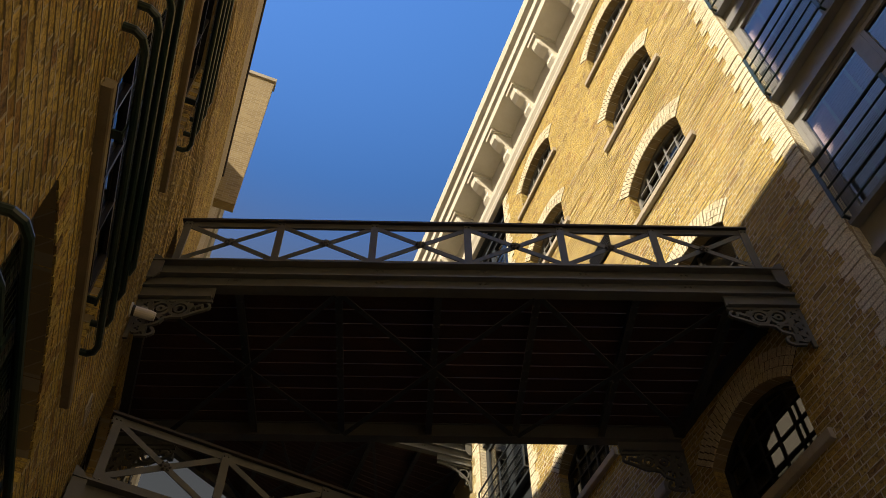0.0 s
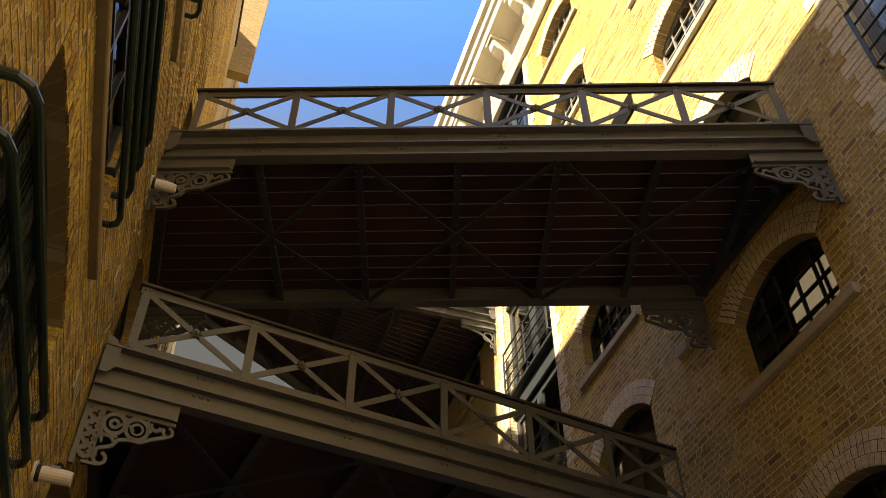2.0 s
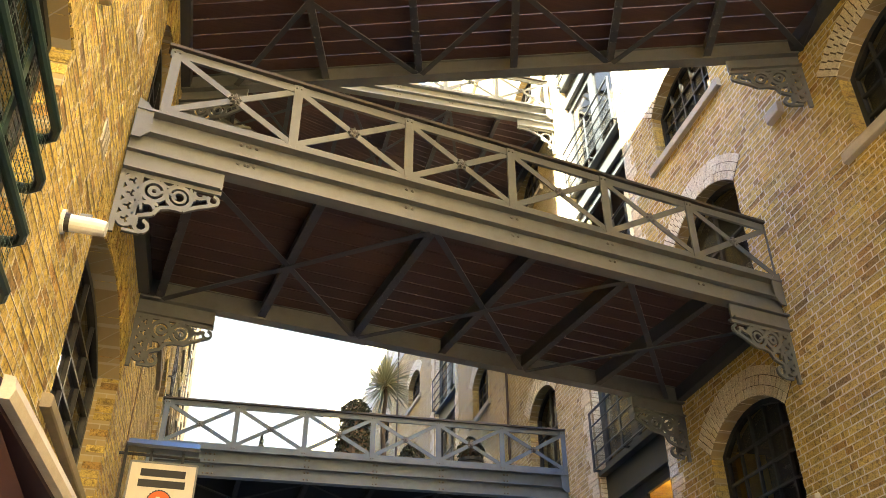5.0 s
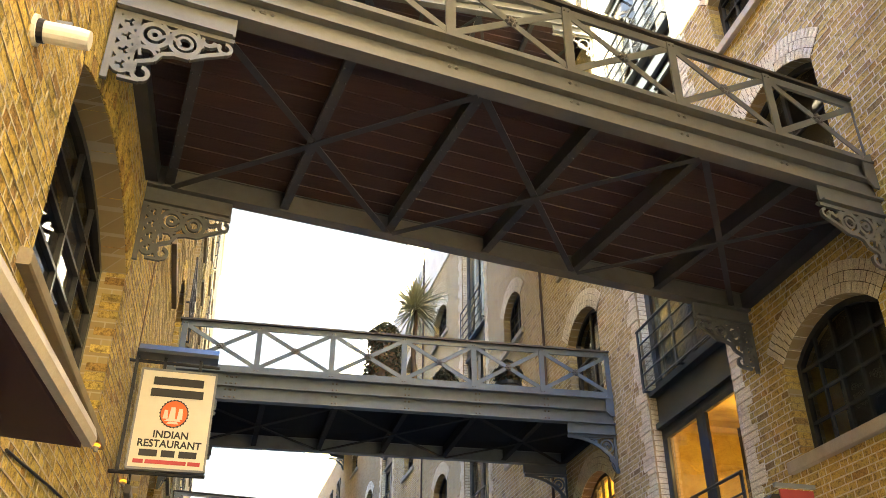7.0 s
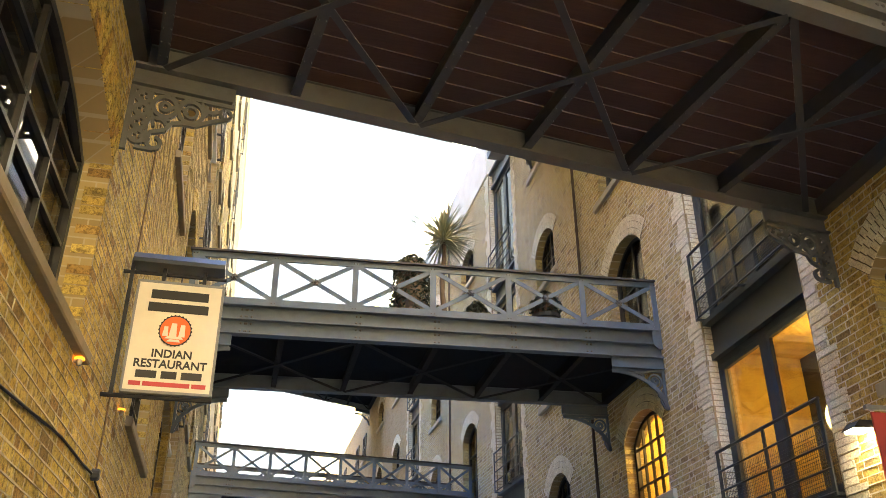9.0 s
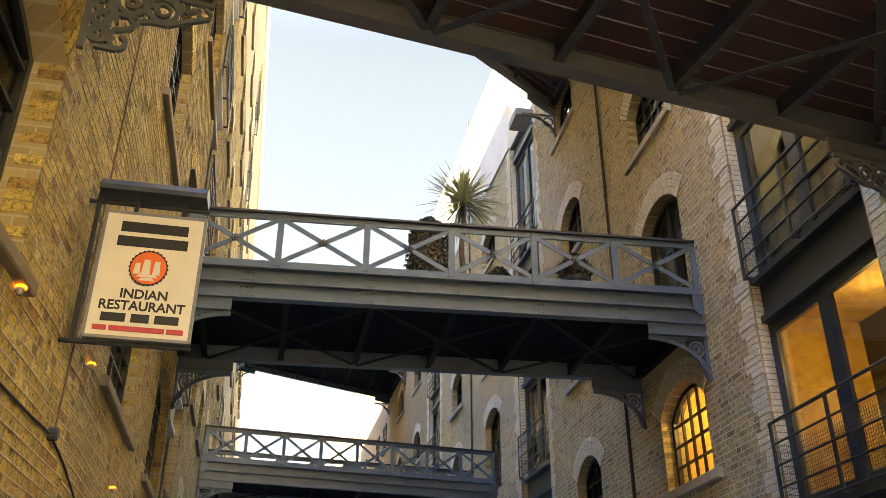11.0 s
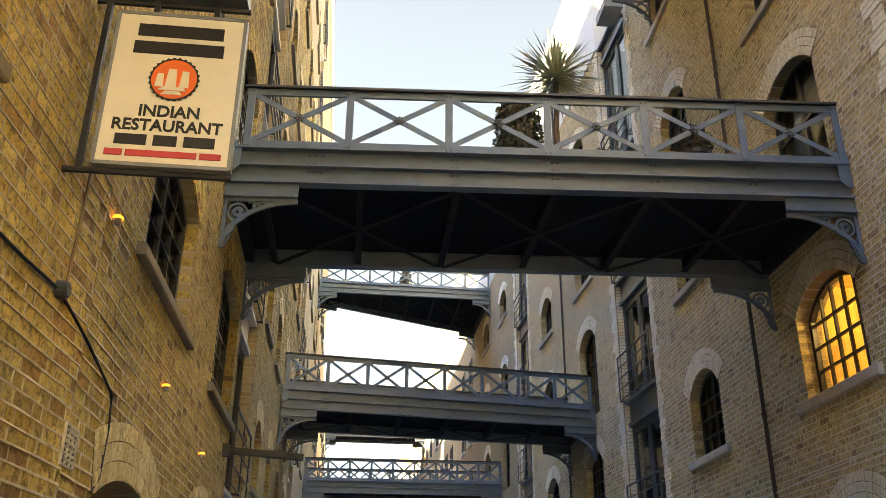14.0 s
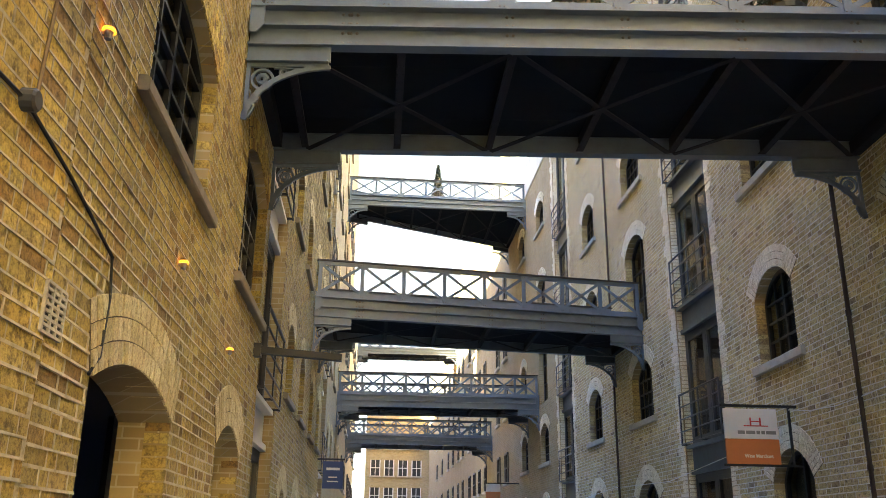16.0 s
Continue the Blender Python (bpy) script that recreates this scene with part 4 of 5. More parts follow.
for i in range(15):
    u = 2.3 + i * 1.36
    m = Shape()
    sec = [(0.05, 19.62), (0.16, 19.66), (0.24, 19.76), (0.22, 19.9), (0.30, 20.02), (0.45, 20.10), (0.56, 20.2), (0.60, 20.36), (0.60, 20.47), (0.05, 20.47)]
    m.quad_strip([[P("R", u + du, lift(z), d * k + 0.05 * (1 - k)) for d, z in sec] for du, k in ((-0.15, 0.92), (-0.12, 1.0), (0.12, 1.0), (0.15, 0.92))])
    m.quad_strip([[P("R", u + du, lift(z), d) for d, z in ((0.05, 20.40), (0.66, 20.40), (0.68, 20.48), (0.05, 20.49))] for du in (-0.19, 0.19)])
    part("modillion", m, M_STUCCO, cor)
s = Shape()
s.quad_strip([[P("L", u, z, d) for d, z in ((-0.2, 23.1), (0.06, 23.1), (0.16, 23.3), (0.16, 23.55), (-0.2, 23.6))] for u in (14.5, 30, 44)])
tagged(part("coping_left", s, M_SILL), "weathered stone coping on the high wall", "coping", "", "structure")

# ---- lit rooms ----
M_LAMP = plain("warm lamp glass", (1.0, 0.62, 0.18), 0.5, 0.45)


def room(name, u0, u1, z0, z1, power, label):
    d0, d1 = -0.36, -1.7
    s = Shape()
    q = [P("R", u0, z0, d0), P("R", u1, z0, d0), P("R", u1, z0, d1), P("R", u0, z0, d1), P("R", u0, z1, d0), P("R", u1, z1, d0), P("R", u1, z1, d1), P("R", u0, z1, d1)]
    s.v = q
    s.f = [(0, 1, 2, 3), (7, 6, 5, 4), (1, 5, 6, 2), (2, 6, 7, 3), (0, 3, 7, 4)]
    tagged(part(name, s, M_WARM_WALL), label, "room", "", "structure")
    ld = bpy.data.lights.new("room_lamp", "POINT")
    ld.energy, ld.color, ld.shadow_soft_size = power, (1.0, 0.66, 0.25), 0.12
    lo = new("room_lamp", ld)
    lo.location = Vector(P("R", (u0 + u1) / 2, z1 - 0.35, -1.0)) * FIT_SCALE


room("room_lit", 14.7, 16.55, 3.7, 5.6, 2.0, "small room with ochre walls under warm lamp light")
room("room_lit_bay", 11.25, 13.55, 3.2, 5.55, 0.4, "room with ochre walls behind the glazed doors")
lamp = thing("wall_lamp_round", P("R", 12.75, 4.55, -1.3), "round amber glass lamp glowing inside a room", "lamp")
s = Shape()
c = Vector(P("R", 12.75, 4.55, -1.3))
s.quad_strip([[c + Vector((-h, math.cos(a) * r, math.sin(a) * r)) for a in np.linspace(0, 2 * math.pi, 20, endpoint=False)] for h, r in ((0, 0.22), (0.06, 0.20), (0.1, 0.12), (0.12, 0.02))])
part("shade", s, M_LAMP, lamp)
ring = Shape()
ring.tube([c + Vector((-0.03, math.cos(a) * 0.24, math.sin(a) * 0.24)) for a in np.linspace(0, 2 * math.pi, 24)], 0.012, 6)
part("rim", ring, M_BLACK, lamp)


# ---- hanging restaurant sign ----
M_SIGN = plain("cream sign panel", (0.80, 0.74, 0.62), 0.4)
M_INK = plain("black lettering", (0.015, 0.014, 0.014), 0.5)
M_RED = plain("red lettering", (0.55, 0.05, 0.06), 0.5)
M_ORANGE = plain("orange roundel", (0.85, 0.16, 0.03), 0.5)


def writing(text, size, origin, x_way, mat, parent, squeeze=1.0):
    """Flat lettering with a little depth, facing the near end of the street."""
    cu = bpy.data.curves.new("lettering", "FONT")
    cu.body, cu.size, cu.align_x, cu.extrude, cu.offset, cu.resolution_u = text, size, "CENTER", 0.002, size * 0.025, 3
    tmp = bpy.data.objects.new("lettering", cu)
    scene.collection.objects.link(tmp)
    bpy.context.view_layer.update()
    me = bpy.data.meshes.new_from_object(tmp.evaluated_get(bpy.context.evaluated_depsgraph_get()))
    bpy.data.objects.remove(tmp)
    s = Shape()
    s.v = [(origin[0] + v.co.x * x_way * squeeze, origin[1] - v.co.z, origin[2] + v.co.y) for v in me.vertices]
    s.f = [tuple(p.vertices) for p in me.polygons]
    bpy.data.meshes.remove(me)
    return part("lettering", s, mat, parent)


def bars(origin, widths, height, gap, mat, parent, name="lettering"):
    """A line of writing that is kept to plain bars, centred."""
    x = origin[0] - (sum(widths) + gap * (len(widths) - 1)) / 2
    for w in widths:
        s = Shape()
        s.bar((x, origin[1], origin[2] + height / 2), (x + w, origin[1], origin[2] + height / 2), 0.006, height)
        part(name, s, mat, parent)
        x += w + gap


SU = 10.8
sign = thing("hanging_sign", (1.2, SU, 3.6), "cream hanging sign panel with black lettering on an iron arm", "sign")
s = Shape()
s.bar((0.87, SU, 4.065), (1.535, SU, 4.065), 0.05, 0.895)
panel = part("panel", s, M_SIGN, sign, "cream painted panel")
s = Shape()
for a, b in (((0.86, SU, 3.605), (1.545, SU, 3.605)), ((0.86, SU, 4.52), (1.545, SU, 4.52))):
    s.bar(a, b, 0.06, 0.02)
for x in (0.86, 1.545):
    s.bar((x, SU, 3.6), (x, SU, 4.525), 0.06, 0.02, (1, 0, 0))
part("edge_strip", s, M_FRAME_GREY, panel)
part("lower_arm", Shape().tube([(0.70, SU, 3.57), (1.56, SU, 3.57)], 0.018), M_BLACK, sign)
part("upper_arm", Shape().tube([(0.70, SU, 4.60), (1.56, SU, 4.60)], 0.016), M_BLACK, sign)
for x in (1.05, 1.38):
    part("hanger", Shape().bar((x, SU, 4.52), (x, SU, 4.70), 0.03, 0.05, (0, 1, 0)), M_BLACK, sign)
s = Shape()
s.quad_strip([[(x, SU + dy, z) for dy, z in ((-0.16, 4.66), (-0.15, 4.63), (0.10, 4.66), (0.12, 4.70), (0.0, 4.76), (-0.1, 4.73))] for x in (0.80, 1.54)])
part("lamp_trough", s, M_FRAME_BLUE, sign, "dark metal lamp trough")
part("lamp_pole", Shape().bar((0.79, SU, 3.56), (0.79, SU, 4.72), 0.03, 0.03, (1, 0, 0)), M_BLACK, sign)
f = SU - 0.029
bars((1.205, f, 4.375), (0.46,), 0.075, 0.02, M_INK, panel)
bars((1.205, f, 4.265), (0.48,), 0.075, 0.02, M_INK, panel)
s = Shape()
s.quad_strip([[(1.205 + 0.125 * math.cos(a), f + h, 4.11 + 0.125 * math.sin(a)) for a in np.linspace(0, 2 * math.pi, 32, endpoint=False)] for h in (0.0, -0.004)])
rd = part("roundel", s, M_ORANGE, panel, "orange roundel in a black ring")
s = Shape()
turns = [2 * math.pi * k / 78 for k in range(78)]
s.band([(1.205 + 0.120 * math.cos(a), f - 0.008, 4.11 + 0.120 * math.sin(a)) for a in turns], [(1.205 + (0.130 + 0.005 * math.cos(26 * a)) * math.cos(a), f - 0.008, 4.11 + (0.130 + 0.005 * math.cos(26 * a)) * math.sin(a)) for a in turns], (0, 0.006, 0), True)
part("ring", s, M_INK, rd)
s = Shape()
for x, z, w, h in ((1.13, 4.10, 0.045, 0.08), (1.19, 4.115, 0.06, 0.11), (1.26, 4.11, 0.05, 0.10), (1.20, 4.05, 0.15, 0.02), (1.20, 4.025, 0.11, 0.02)):
    s.prism([(x - w / 2, f - 0.005, z - h / 2), (x + w / 2, f - 0.005, z - h / 2), (x + w / 2.6, f - 0.005, z + h / 2), (x - w / 3.4, f - 0.005, z + h / 2)], (0, -0.004, 0))
part("emblem", s, M_SIGN, rd, "plain cream shapes")
writing("INDIAN", 0.092, (1.205, f, 3.885), 1, M_INK, panel)
writing("RESTAURANT", 0.092, (1.205, f, 3.80), 1, M_INK, panel)
bars((1.205, f, 3.715), (0.16, 0.12, 0.16), 0.058, 0.035, M_INK, panel)
bars((1.205, f, 3.65), (0.09, 0.36, 0.11), 0.034, 0.015, M_RED, panel)

# ---- orange and white wine shop sign ----
WU = 19.4
w = thing("shop_sign", (7.5, WU, 2.5), "white and orange hanging shop sign in a black frame", "sign")
part("white_panel", Shape().bar((7.02, WU, 3.05), (7.79, WU, 3.05), 0.03, 0.40), plain("white sign paint", (0.75, 0.75, 0.78)), w)
part("orange_panel", Shape().bar((7.02, WU, 2.68), (7.79, WU, 2.68), 0.03, 0.33), plain("orange sign paint", (0.62, 0.20, 0.06)), w)
s = Shape()
s.bar((6.98, WU, 3.29), (8.10, WU, 3.29), 0.05, 0.035)
s.bar((6.98, WU, 2.5), (8.10, WU, 2.5), 0.03, 0.03)
s.bar((7.98, WU, 2.5), (7.98, WU, 3.3), 0.03, 0.03, (1, 0, 0))
part("frame", s, M_BLACK, w)
s = Shape()
for x in (7.40, 7.54):
    s.bar((x, WU - 0.018, 3.02), (x, WU - 0.018, 3.13), 0.012, 0.02, (1, 0, 0))
s.bar((7.30, WU - 0.018, 3.02), (7.65, WU - 0.018, 3.02), 0.01, 0.014)
s.bar((7.40, WU - 0.018, 3.08), (7.54, WU - 0.018, 3.08), 0.01, 0.014)
part("emblem", s, M_RED, w, "small red line emblem")
bars((7.48, WU - 0.018, 2.91), (0.10, 0.13, 0.05, 0.05, 0.14), 0.045, 0.02, M_FRAME_GREY, w)
writing("Wine Merchant", 0.065, (7.48, WU - 0.017, 2.60), 1, M_SIGN, w)

# ---- red banner with a lantern over it ----
bn = thing("red_banner", (7.3, 10.2, 2.5), "red shop banner on a wall arm", "banner")
s = Shape()
s.bar((7.17, 10.2, 3.08), (7.56, 10.2, 3.08), 0.02, 1.2)
part("cloth", s, plain("faded red cloth", (0.50, 0.07, 0.06)), bn)
part("arm", Shape().bar((7.12, 10.2, 3.72), (7.62, 10.2, 3.72), 0.04, 0.04), M_FRAME_GREY, bn)
bars((7.36, 10.185, 2.95), (0.05, 0.05, 0.05), 0.34, 0.05, M_SIGN, bn)


def wall_lantern(u, z):
    o = thing("wall_light", P("R", u, z, 0.0), "black hooded wall light with a warm lens", "wall light")
    c = Vector(P("R", u, z, 0.13))
    s = Shape()
    s.quad_strip([[c + Vector((dx, dy, dz)) for dx, dz in ((-0.13, -0.03), (0.12, -0.01), (0.12, 0.05), (-0.05, 0.05))] for dy in (-0.09, 0.09)])
    part("hood", s, M_BLACK, o)
    part("lens", Shape().bar(c + Vector((-0.10, 0, -0.04)), c + Vector((0.09, 0, -0.025)), 0.14, 0.015), plain("warm lens", (1.0, 0.8, 0.5), 0.4, 2.5), o)
    part("arm", Shape().bar(c + Vector((0.1, 0, 0.02)), c + Vector((0.14, 0, 0.02)), 0.05, 0.05), M_BLACK, o)


wall_lantern(10.75, 3.72)

# ---- downpipes, cables, flood lamps ----
def pipe(name, side, u, z0, z1, radius, mat, label, d=0.06):
    p = thing(name, P(side, u, z0, d), label, "pipe")
    part("shaft", Shape().tube([P(side, u, z0, d), P(side, u, z1, d)], radius, 10), mat, p)
    z = z0 + 0.3
    while z < z1:
        part("collar", Shape().tube([P(side, u, z, d), P(side, u, z + 0.07, d)], radius * 1.3, 10), mat, p)
        z += 1.8


pipe("downpipe", "R", 17.55, 2.0, 19.1, 0.028, M_PIPE, "dark brown cast iron downpipe on the brick wall")
pipe("downpipe", "R", 28.5, 2.0, 19.1, 0.028, M_PIPE, "dark brown cast iron downpipe farther along")


def cable(name, pts, r, mat, label):
    p = thing(name, pts[0], label, "cable")
    part("run", Shape().tube(pts, r, 6), mat, p)


cable("wall_cable", [P("L", u, z, 0.012) for u, z in ((7.6, 2.78), (8.64, 2.88), (9.88, 2.99), (10.6, 3.0), (11.02, 3.02), (11.5, 2.92), (11.9, 2.84), (12.15, 2.79), (12.2, 2.6), (12.17, 2.3), (12.05, 2.2))], 0.009, M_BLACK, "black cable clipped along the brick wall")
cable("wall_cable", [P("L", u, z, 0.012) for u, z in ((11.09, 3.0), (11.1, 3.2), (11.12, 3.55), (11.16, 4.7), (11.2, 7.0))], 0.008, M_TIMBER, "thin brown cable rising up the brick wall")
jb = thing("junction_box", P("L", 11.02, 3.02, 0.0), "round dark grey cable box on the brick wall", "cable box")
part("body", Shape().tube([P("L", 11.02, 3.02, 0.0), P("L", 11.02, 3.02, 0.05), P("L", 11.02, 3.02, 0.06)], [0.045, 0.045, 0.036], 12), M_STEEL_UNDER, jb)


def wall_lamp(u, z, mat_top):
    o = thing("marker_light", P("L", u, z, 0.0), "small orange glass marker light on the brick wall", "wall light", "marker lights along the wall")
    part("cap", Shape().tube([P("L", u, z + 0.008, 0.035), P("L", u, z + 0.024, 0.035), P("L", u, z + 0.03, 0.035)], [0.034, 0.03, 0.012], 10), mat_top, o)
    part("glass", Shape().tube([P("L", u, z - 0.03, 0.035), P("L", u, z + 0.008, 0.035)], [0.016, 0.024], 10), M_FRAME_GREY, o)
    part("stem", Shape().bar(P("L", u, z, 0.0), P("L", u, z, 0.035), 0.02, 0.02), M_FRAME_GREY, o)


M_AMBER = plain("amber glass", (0.85, 0.22, 0.015), 0.3, 0.12)
for u, z in ((9.84, 3.48), (11.6, 3.68), (13.52, 3.19), (15.55, 3.05)):
    wall_lamp(u, z, M_AMBER)


def spot(u, z, side="L"):
    o = thing("spotlight", P(side, u, z, 0.0), "white cylindrical wall spotlight with cooling slots", "wall light")
    part("base", Shape().tube([P(side, u, z, 0.0), P(side, u, z, 0.02)], 0.075, 16), M_WHITE, o)
    part("collar", Shape().tube([P(side, u, z, 0.02), P(side, u, z, 0.05)], 0.058, 16), M_FRAME, o, "black rubber collar")
    part("barrel", Shape().tube([P(side, u, z, 0.02), P(side, u, z - 0.005, 0.20), P(side, u, z - 0.01, 0.26)], [0.052, 0.052, 0.046], 16), M_WHITE, o)
    s = Shape()
    for k in range(4):
        s.bar(P(side, u - 0.03 + 0.02 * k, z + 0.03 - 0.012 * k, 0.10), P(side, u - 0.03 + 0.02 * k, z + 0.03 - 0.012 * k, 0.17), 0.008, 0.05)
    part("slots", s, M_FRAME_GREY, o)


spot(6.36, 4.4)
spot(7.0, 7.97)

fl = thing("flood_lamp", P("R", 22.0, 14.3, 0.0), "grey box flood lamp on the wall", "wall light")
part("body", Shape().bar(P("R", 21.6, 14.35, 0.35), P("R", 22.3, 14.35, 0.35), 0.45, 0.2), M_FRAME_GREY, fl)
part("arm", Shape().bar(P("R", 22.0, 14.35, 0.0), P("R", 22.0, 14.35, 0.35), 0.06, 0.06), M_FRAME_GREY, fl)

la = thing("lamp_bar", P("L", 17.2, 3.38, 0.0), "black bar lamp standing out from the wall", "wall light")
part("trough", Shape().bar(P("L", 17.25, 3.42, 0.08), P("L", 17.25, 3.36, 0.98), 0.10, 0.07), M_BLACK, la)
part("wall_plate", Shape().bar(P("L", 17.25, 3.42, 0.0), P("L", 17.25, 3.42, 0.08), 0.12, 0.14), M_BLACK, la)


def vent(u, z, w=0.21, h=0.2, mat=None):
    o = thing("air_brick", P("L", u, z, 0.0), "terracotta air brick grille in the wall", "air brick", "air bricks")
    s = Shape()
    for i in range(4):
        s.bar(P("L", u - w / 2 + w * i / 3, z - h / 2, 0.006), P("L", u - w / 2 + w * i / 3, z + h / 2, 0.006), 0.014, 0.016, (1, 0, 0))
    for j in range(8):
        s.bar(P("L", u - w / 2, z - h / 2 + h * j / 7, 0.006), P("L", u + w / 2, z - h / 2 + h * j / 7, 0.006), 0.016, 0.012)
    part("grille", s, M_SILL, o)
    part("backing", Shape().bar(P("L", u - w / 2, z, 0.001), P("L", u + w / 2, z, 0.001), 0.006, h), M_BLACK, o)


vent(11.55, 2.36)
vent(6.97, 6.62)
vent(6.8, 5.40)


# ---- green tube rails in front of the near windows ----
def juliet(u0, u1, z, bars_n, label):
    o = thing("tube_balcony", P("L", (u0 + u1) / 2, z), label, "window guard", "green tube window guards")
    for i in range(bars_n):
        zz = z + i * 0.30
        e = 0.10
        pts = [P("L", u0, zz, 0.0), P("L", u0, zz, 0.07), P("L", u0 + 0.03, zz, 0.115), P("L", u0 + e, zz, 0.14), P("L", u1 - e, zz, 0.14), P("L", u1 - 0.03, zz, 0.115), P("L", u1, zz, 0.07), P("L", u1, zz, 0.0)]
        part("tube", Shape().tube(pts, 0.026, 10), M_GREEN, o)
    for u in (u0 + 0.62, u1 - 0.62):
        post = part("post", Shape().bar(P("L", u, z - 0.12, 0.105), P("L", u, z + 0.30 * (bars_n - 1) + 0.1, 0.105), 0.06, 0.014, (1, 0, 0)), M_GREEN, o)
        part("stay", Shape().bar(P("L", u, z - 0.10, 0.0), P("L", u, z - 0.10, 0.11), 0.06, 0.014), M_GREEN, post)
    s = Shape()
    n = int((u1 - u0 - 0.2) / 0.045)
    for i in range(n + 1):
        u = u0 + 0.1 + (u1 - u0 - 0.2) * i / n
        s.bar(P("L", u, z, 0.108), P("L", u, z + 0.30 * (bars_n - 1), 0.108), 0.0026, 0.0026, (1, 0, 0))
    m = int(0.30 * (bars_n - 1) / 0.045)
    for j in range(m + 1):
        s.bar(P("L", u0 + 0.1, z + 0.045 * j, 0.108), P("L", u1 - 0.1, z + 0.045 * j, 0.108), 0.0026, 0.0026)
    ob = part("wire_mesh", s, M_GREEN, o, "square wire mesh")
    ob["kind"] = "stuff"


juliet(3.0, 5.4, 3.33, 4, "dark green tubular window guard with wire mesh")
juliet(3.0, 5.55, 5.95, 4, "dark green tubular window guard with wire mesh, higher up")
juliet(3.0, 5.7, 9.0, 4, "dark green tubular window guard with wire mesh, higher up")


# ---- plants on the bridge ----
def leaf_paint(n, l, b):
    g = n.new("ShaderNodeNewGeometry")
    l.new(ramp(n, l, g.outputs["Random Per Island"], [(0, (0.10, 0.13, 0.03)), (0.5, (0.24, 0.26, 0.09)), (1, (0.38, 0.36, 0.16))]), b.inputs["Base Color"])


M_LEAF = material("spiky leaf", leaf_paint, 0.45)
M_SHRUB = material("small dark leaf", painted((0.05, 0.06, 0.03), (0.10, 0.09, 0.05), 25), 0.5)
M_BARK = material("fibrous bark", painted((0.16, 0.11, 0.07), (0.07, 0.05, 0.03), 20), 0.9)
M_POT = material("dark glazed pot", painted((0.03, 0.03, 0.032), (0.06, 0.055, 0.05)), 0.4)


def pot(parent, c, r, h):
    s = Shape()
    ring = lambda rad, z: [c + Vector((rad * math.cos(a), rad * math.sin(a), z)) for a in np.linspace(0, 2 * math.pi, 16, endpoint=False)]
    s.quad_strip([ring(r * 0.7, 0), ring(r * 0.95, h * 0.8), ring(r * 1.06, h * 0.82), ring(r * 1.06, h), ring(r * 0.92, h), ring(r * 0.9, h * 0.9)])
    part("pot", s, M_POT, parent, "dark round plant pot")


def blade(s, base, way, length, width, droop):
    side = way.cross(Vector((0, 0, 1)))
    side = side.normalized() if side.length > 0.01 else Vector((1, 0, 0))
    rows, n = [], 5
    for i in range(n + 1):
        f = i / n
        p = base + way * (length * f) + Vector((0, 0, -droop * f * f))
        wd = width * (1 - f) ** 0.6 * (0.5 + 0.5 * min(1, f * 5)) * 0.5
        rows.append([p - side * wd, p + Vector((0, 0, -wd * 0.35)), p + side * wd])
    s.quad_strip(rows, closed=False, caps=False)


DECK = 6.225
palm = thing("palm", (4.85, 16.2, DECK), "small spiky palm with a bare trunk in a dark pot", "plant")
c = Vector((4.85, 16.2, DECK))
pot(palm, c, 0.24, 0.36)
s = Shape()
s.tube([c + Vector((0.02 * math.sin(k), 0, 0.3 + 0.19 * k)) for k in range(10)], [0.05 - 0.002 * k + 0.004 * (k % 2) for k in range(10)], 10)
part("trunk", s, M_BARK, palm)
s = Shape()
rng = random.Random(11)
for i in range(260):
    a, e = rng.uniform(0, 2 * math.pi), rng.uniform(-0.5, 1.45)
    way = Vector((math.cos(a) * math.cos(e), math.sin(a) * math.cos(e), math.sin(e)))
    blade(s, c + Vector((0, 0, 2.0 + rng.uniform(-0.08, 0.1))), way, rng.uniform(0.5, 0.82), 0.034, rng.uniform(0.02, 0.22))
part("crown", s, material("pale palm leaf", painted((0.50, 0.50, 0.32), (0.30, 0.32, 0.17), 9), 0.5), palm, "burst of narrow pointed leaves")


def bush(name, place, shape_r, height, label, seed, count=2600, size=0.035):
    b = thing(name, place, label, "plant")
    c = Vector(place)
    pot(b, c, 0.22, 0.32)
    rng = random.Random(seed)
    s = Shape()
    for i in range(count):
        f = rng.random() ** 0.8
        r = shape_r(f) * rng.uniform(0.75, 1.05)
        a = rng.uniform(0, 2 * math.pi)
        p = c + Vector((r * math.cos(a), r * math.sin(a), 0.3 + f * height))
        n = Vector((rng.uniform(-1, 1), rng.uniform(-1, 1), rng.uniform(-0.4, 1))).normalized()
        t = n.orthogonal().normalized() * size
        q = n.cross(t)
        k = len(s.v)
        s.v += [tuple(p - t), tuple(p + q * 0.5), tuple(p + t), tuple(p - q * 0.5)]
        s.f.append((k, k + 1, k + 2, k + 3))
    part("foliage", s, M_SHRUB, b, "dense clipped dark leaves")
    core = Shape()
    core.quad_strip([[c + Vector((shape_r(f) * 0.8 * math.cos(a), shape_r(f) * 0.8 * math.sin(a), 0.3 + f * height)) for a in np.linspace(0, 2 * math.pi, 10, endpoint=False)] for f in np.linspace(0, 0.97, 8)])
    part("twig_core", core, M_BARK, b)


bush("clipped_shrub", (4.3, 16.15, DECK), lambda f: 0.40 * (1 - 0.35 * f) if f < 0.9 else 0.26 * (1 - (f - 0.9) * 6), 1.3, "tall clipped evergreen shrub in a dark pot", 4)
bush("round_shrub", (5.35, 16.0, DECK), lambda f: 0.26 * math.sin(math.pi * min(0.98, 0.25 + 0.7 * f)), 0.55, "low round evergreen shrub in a dark pot", 5, 1200)
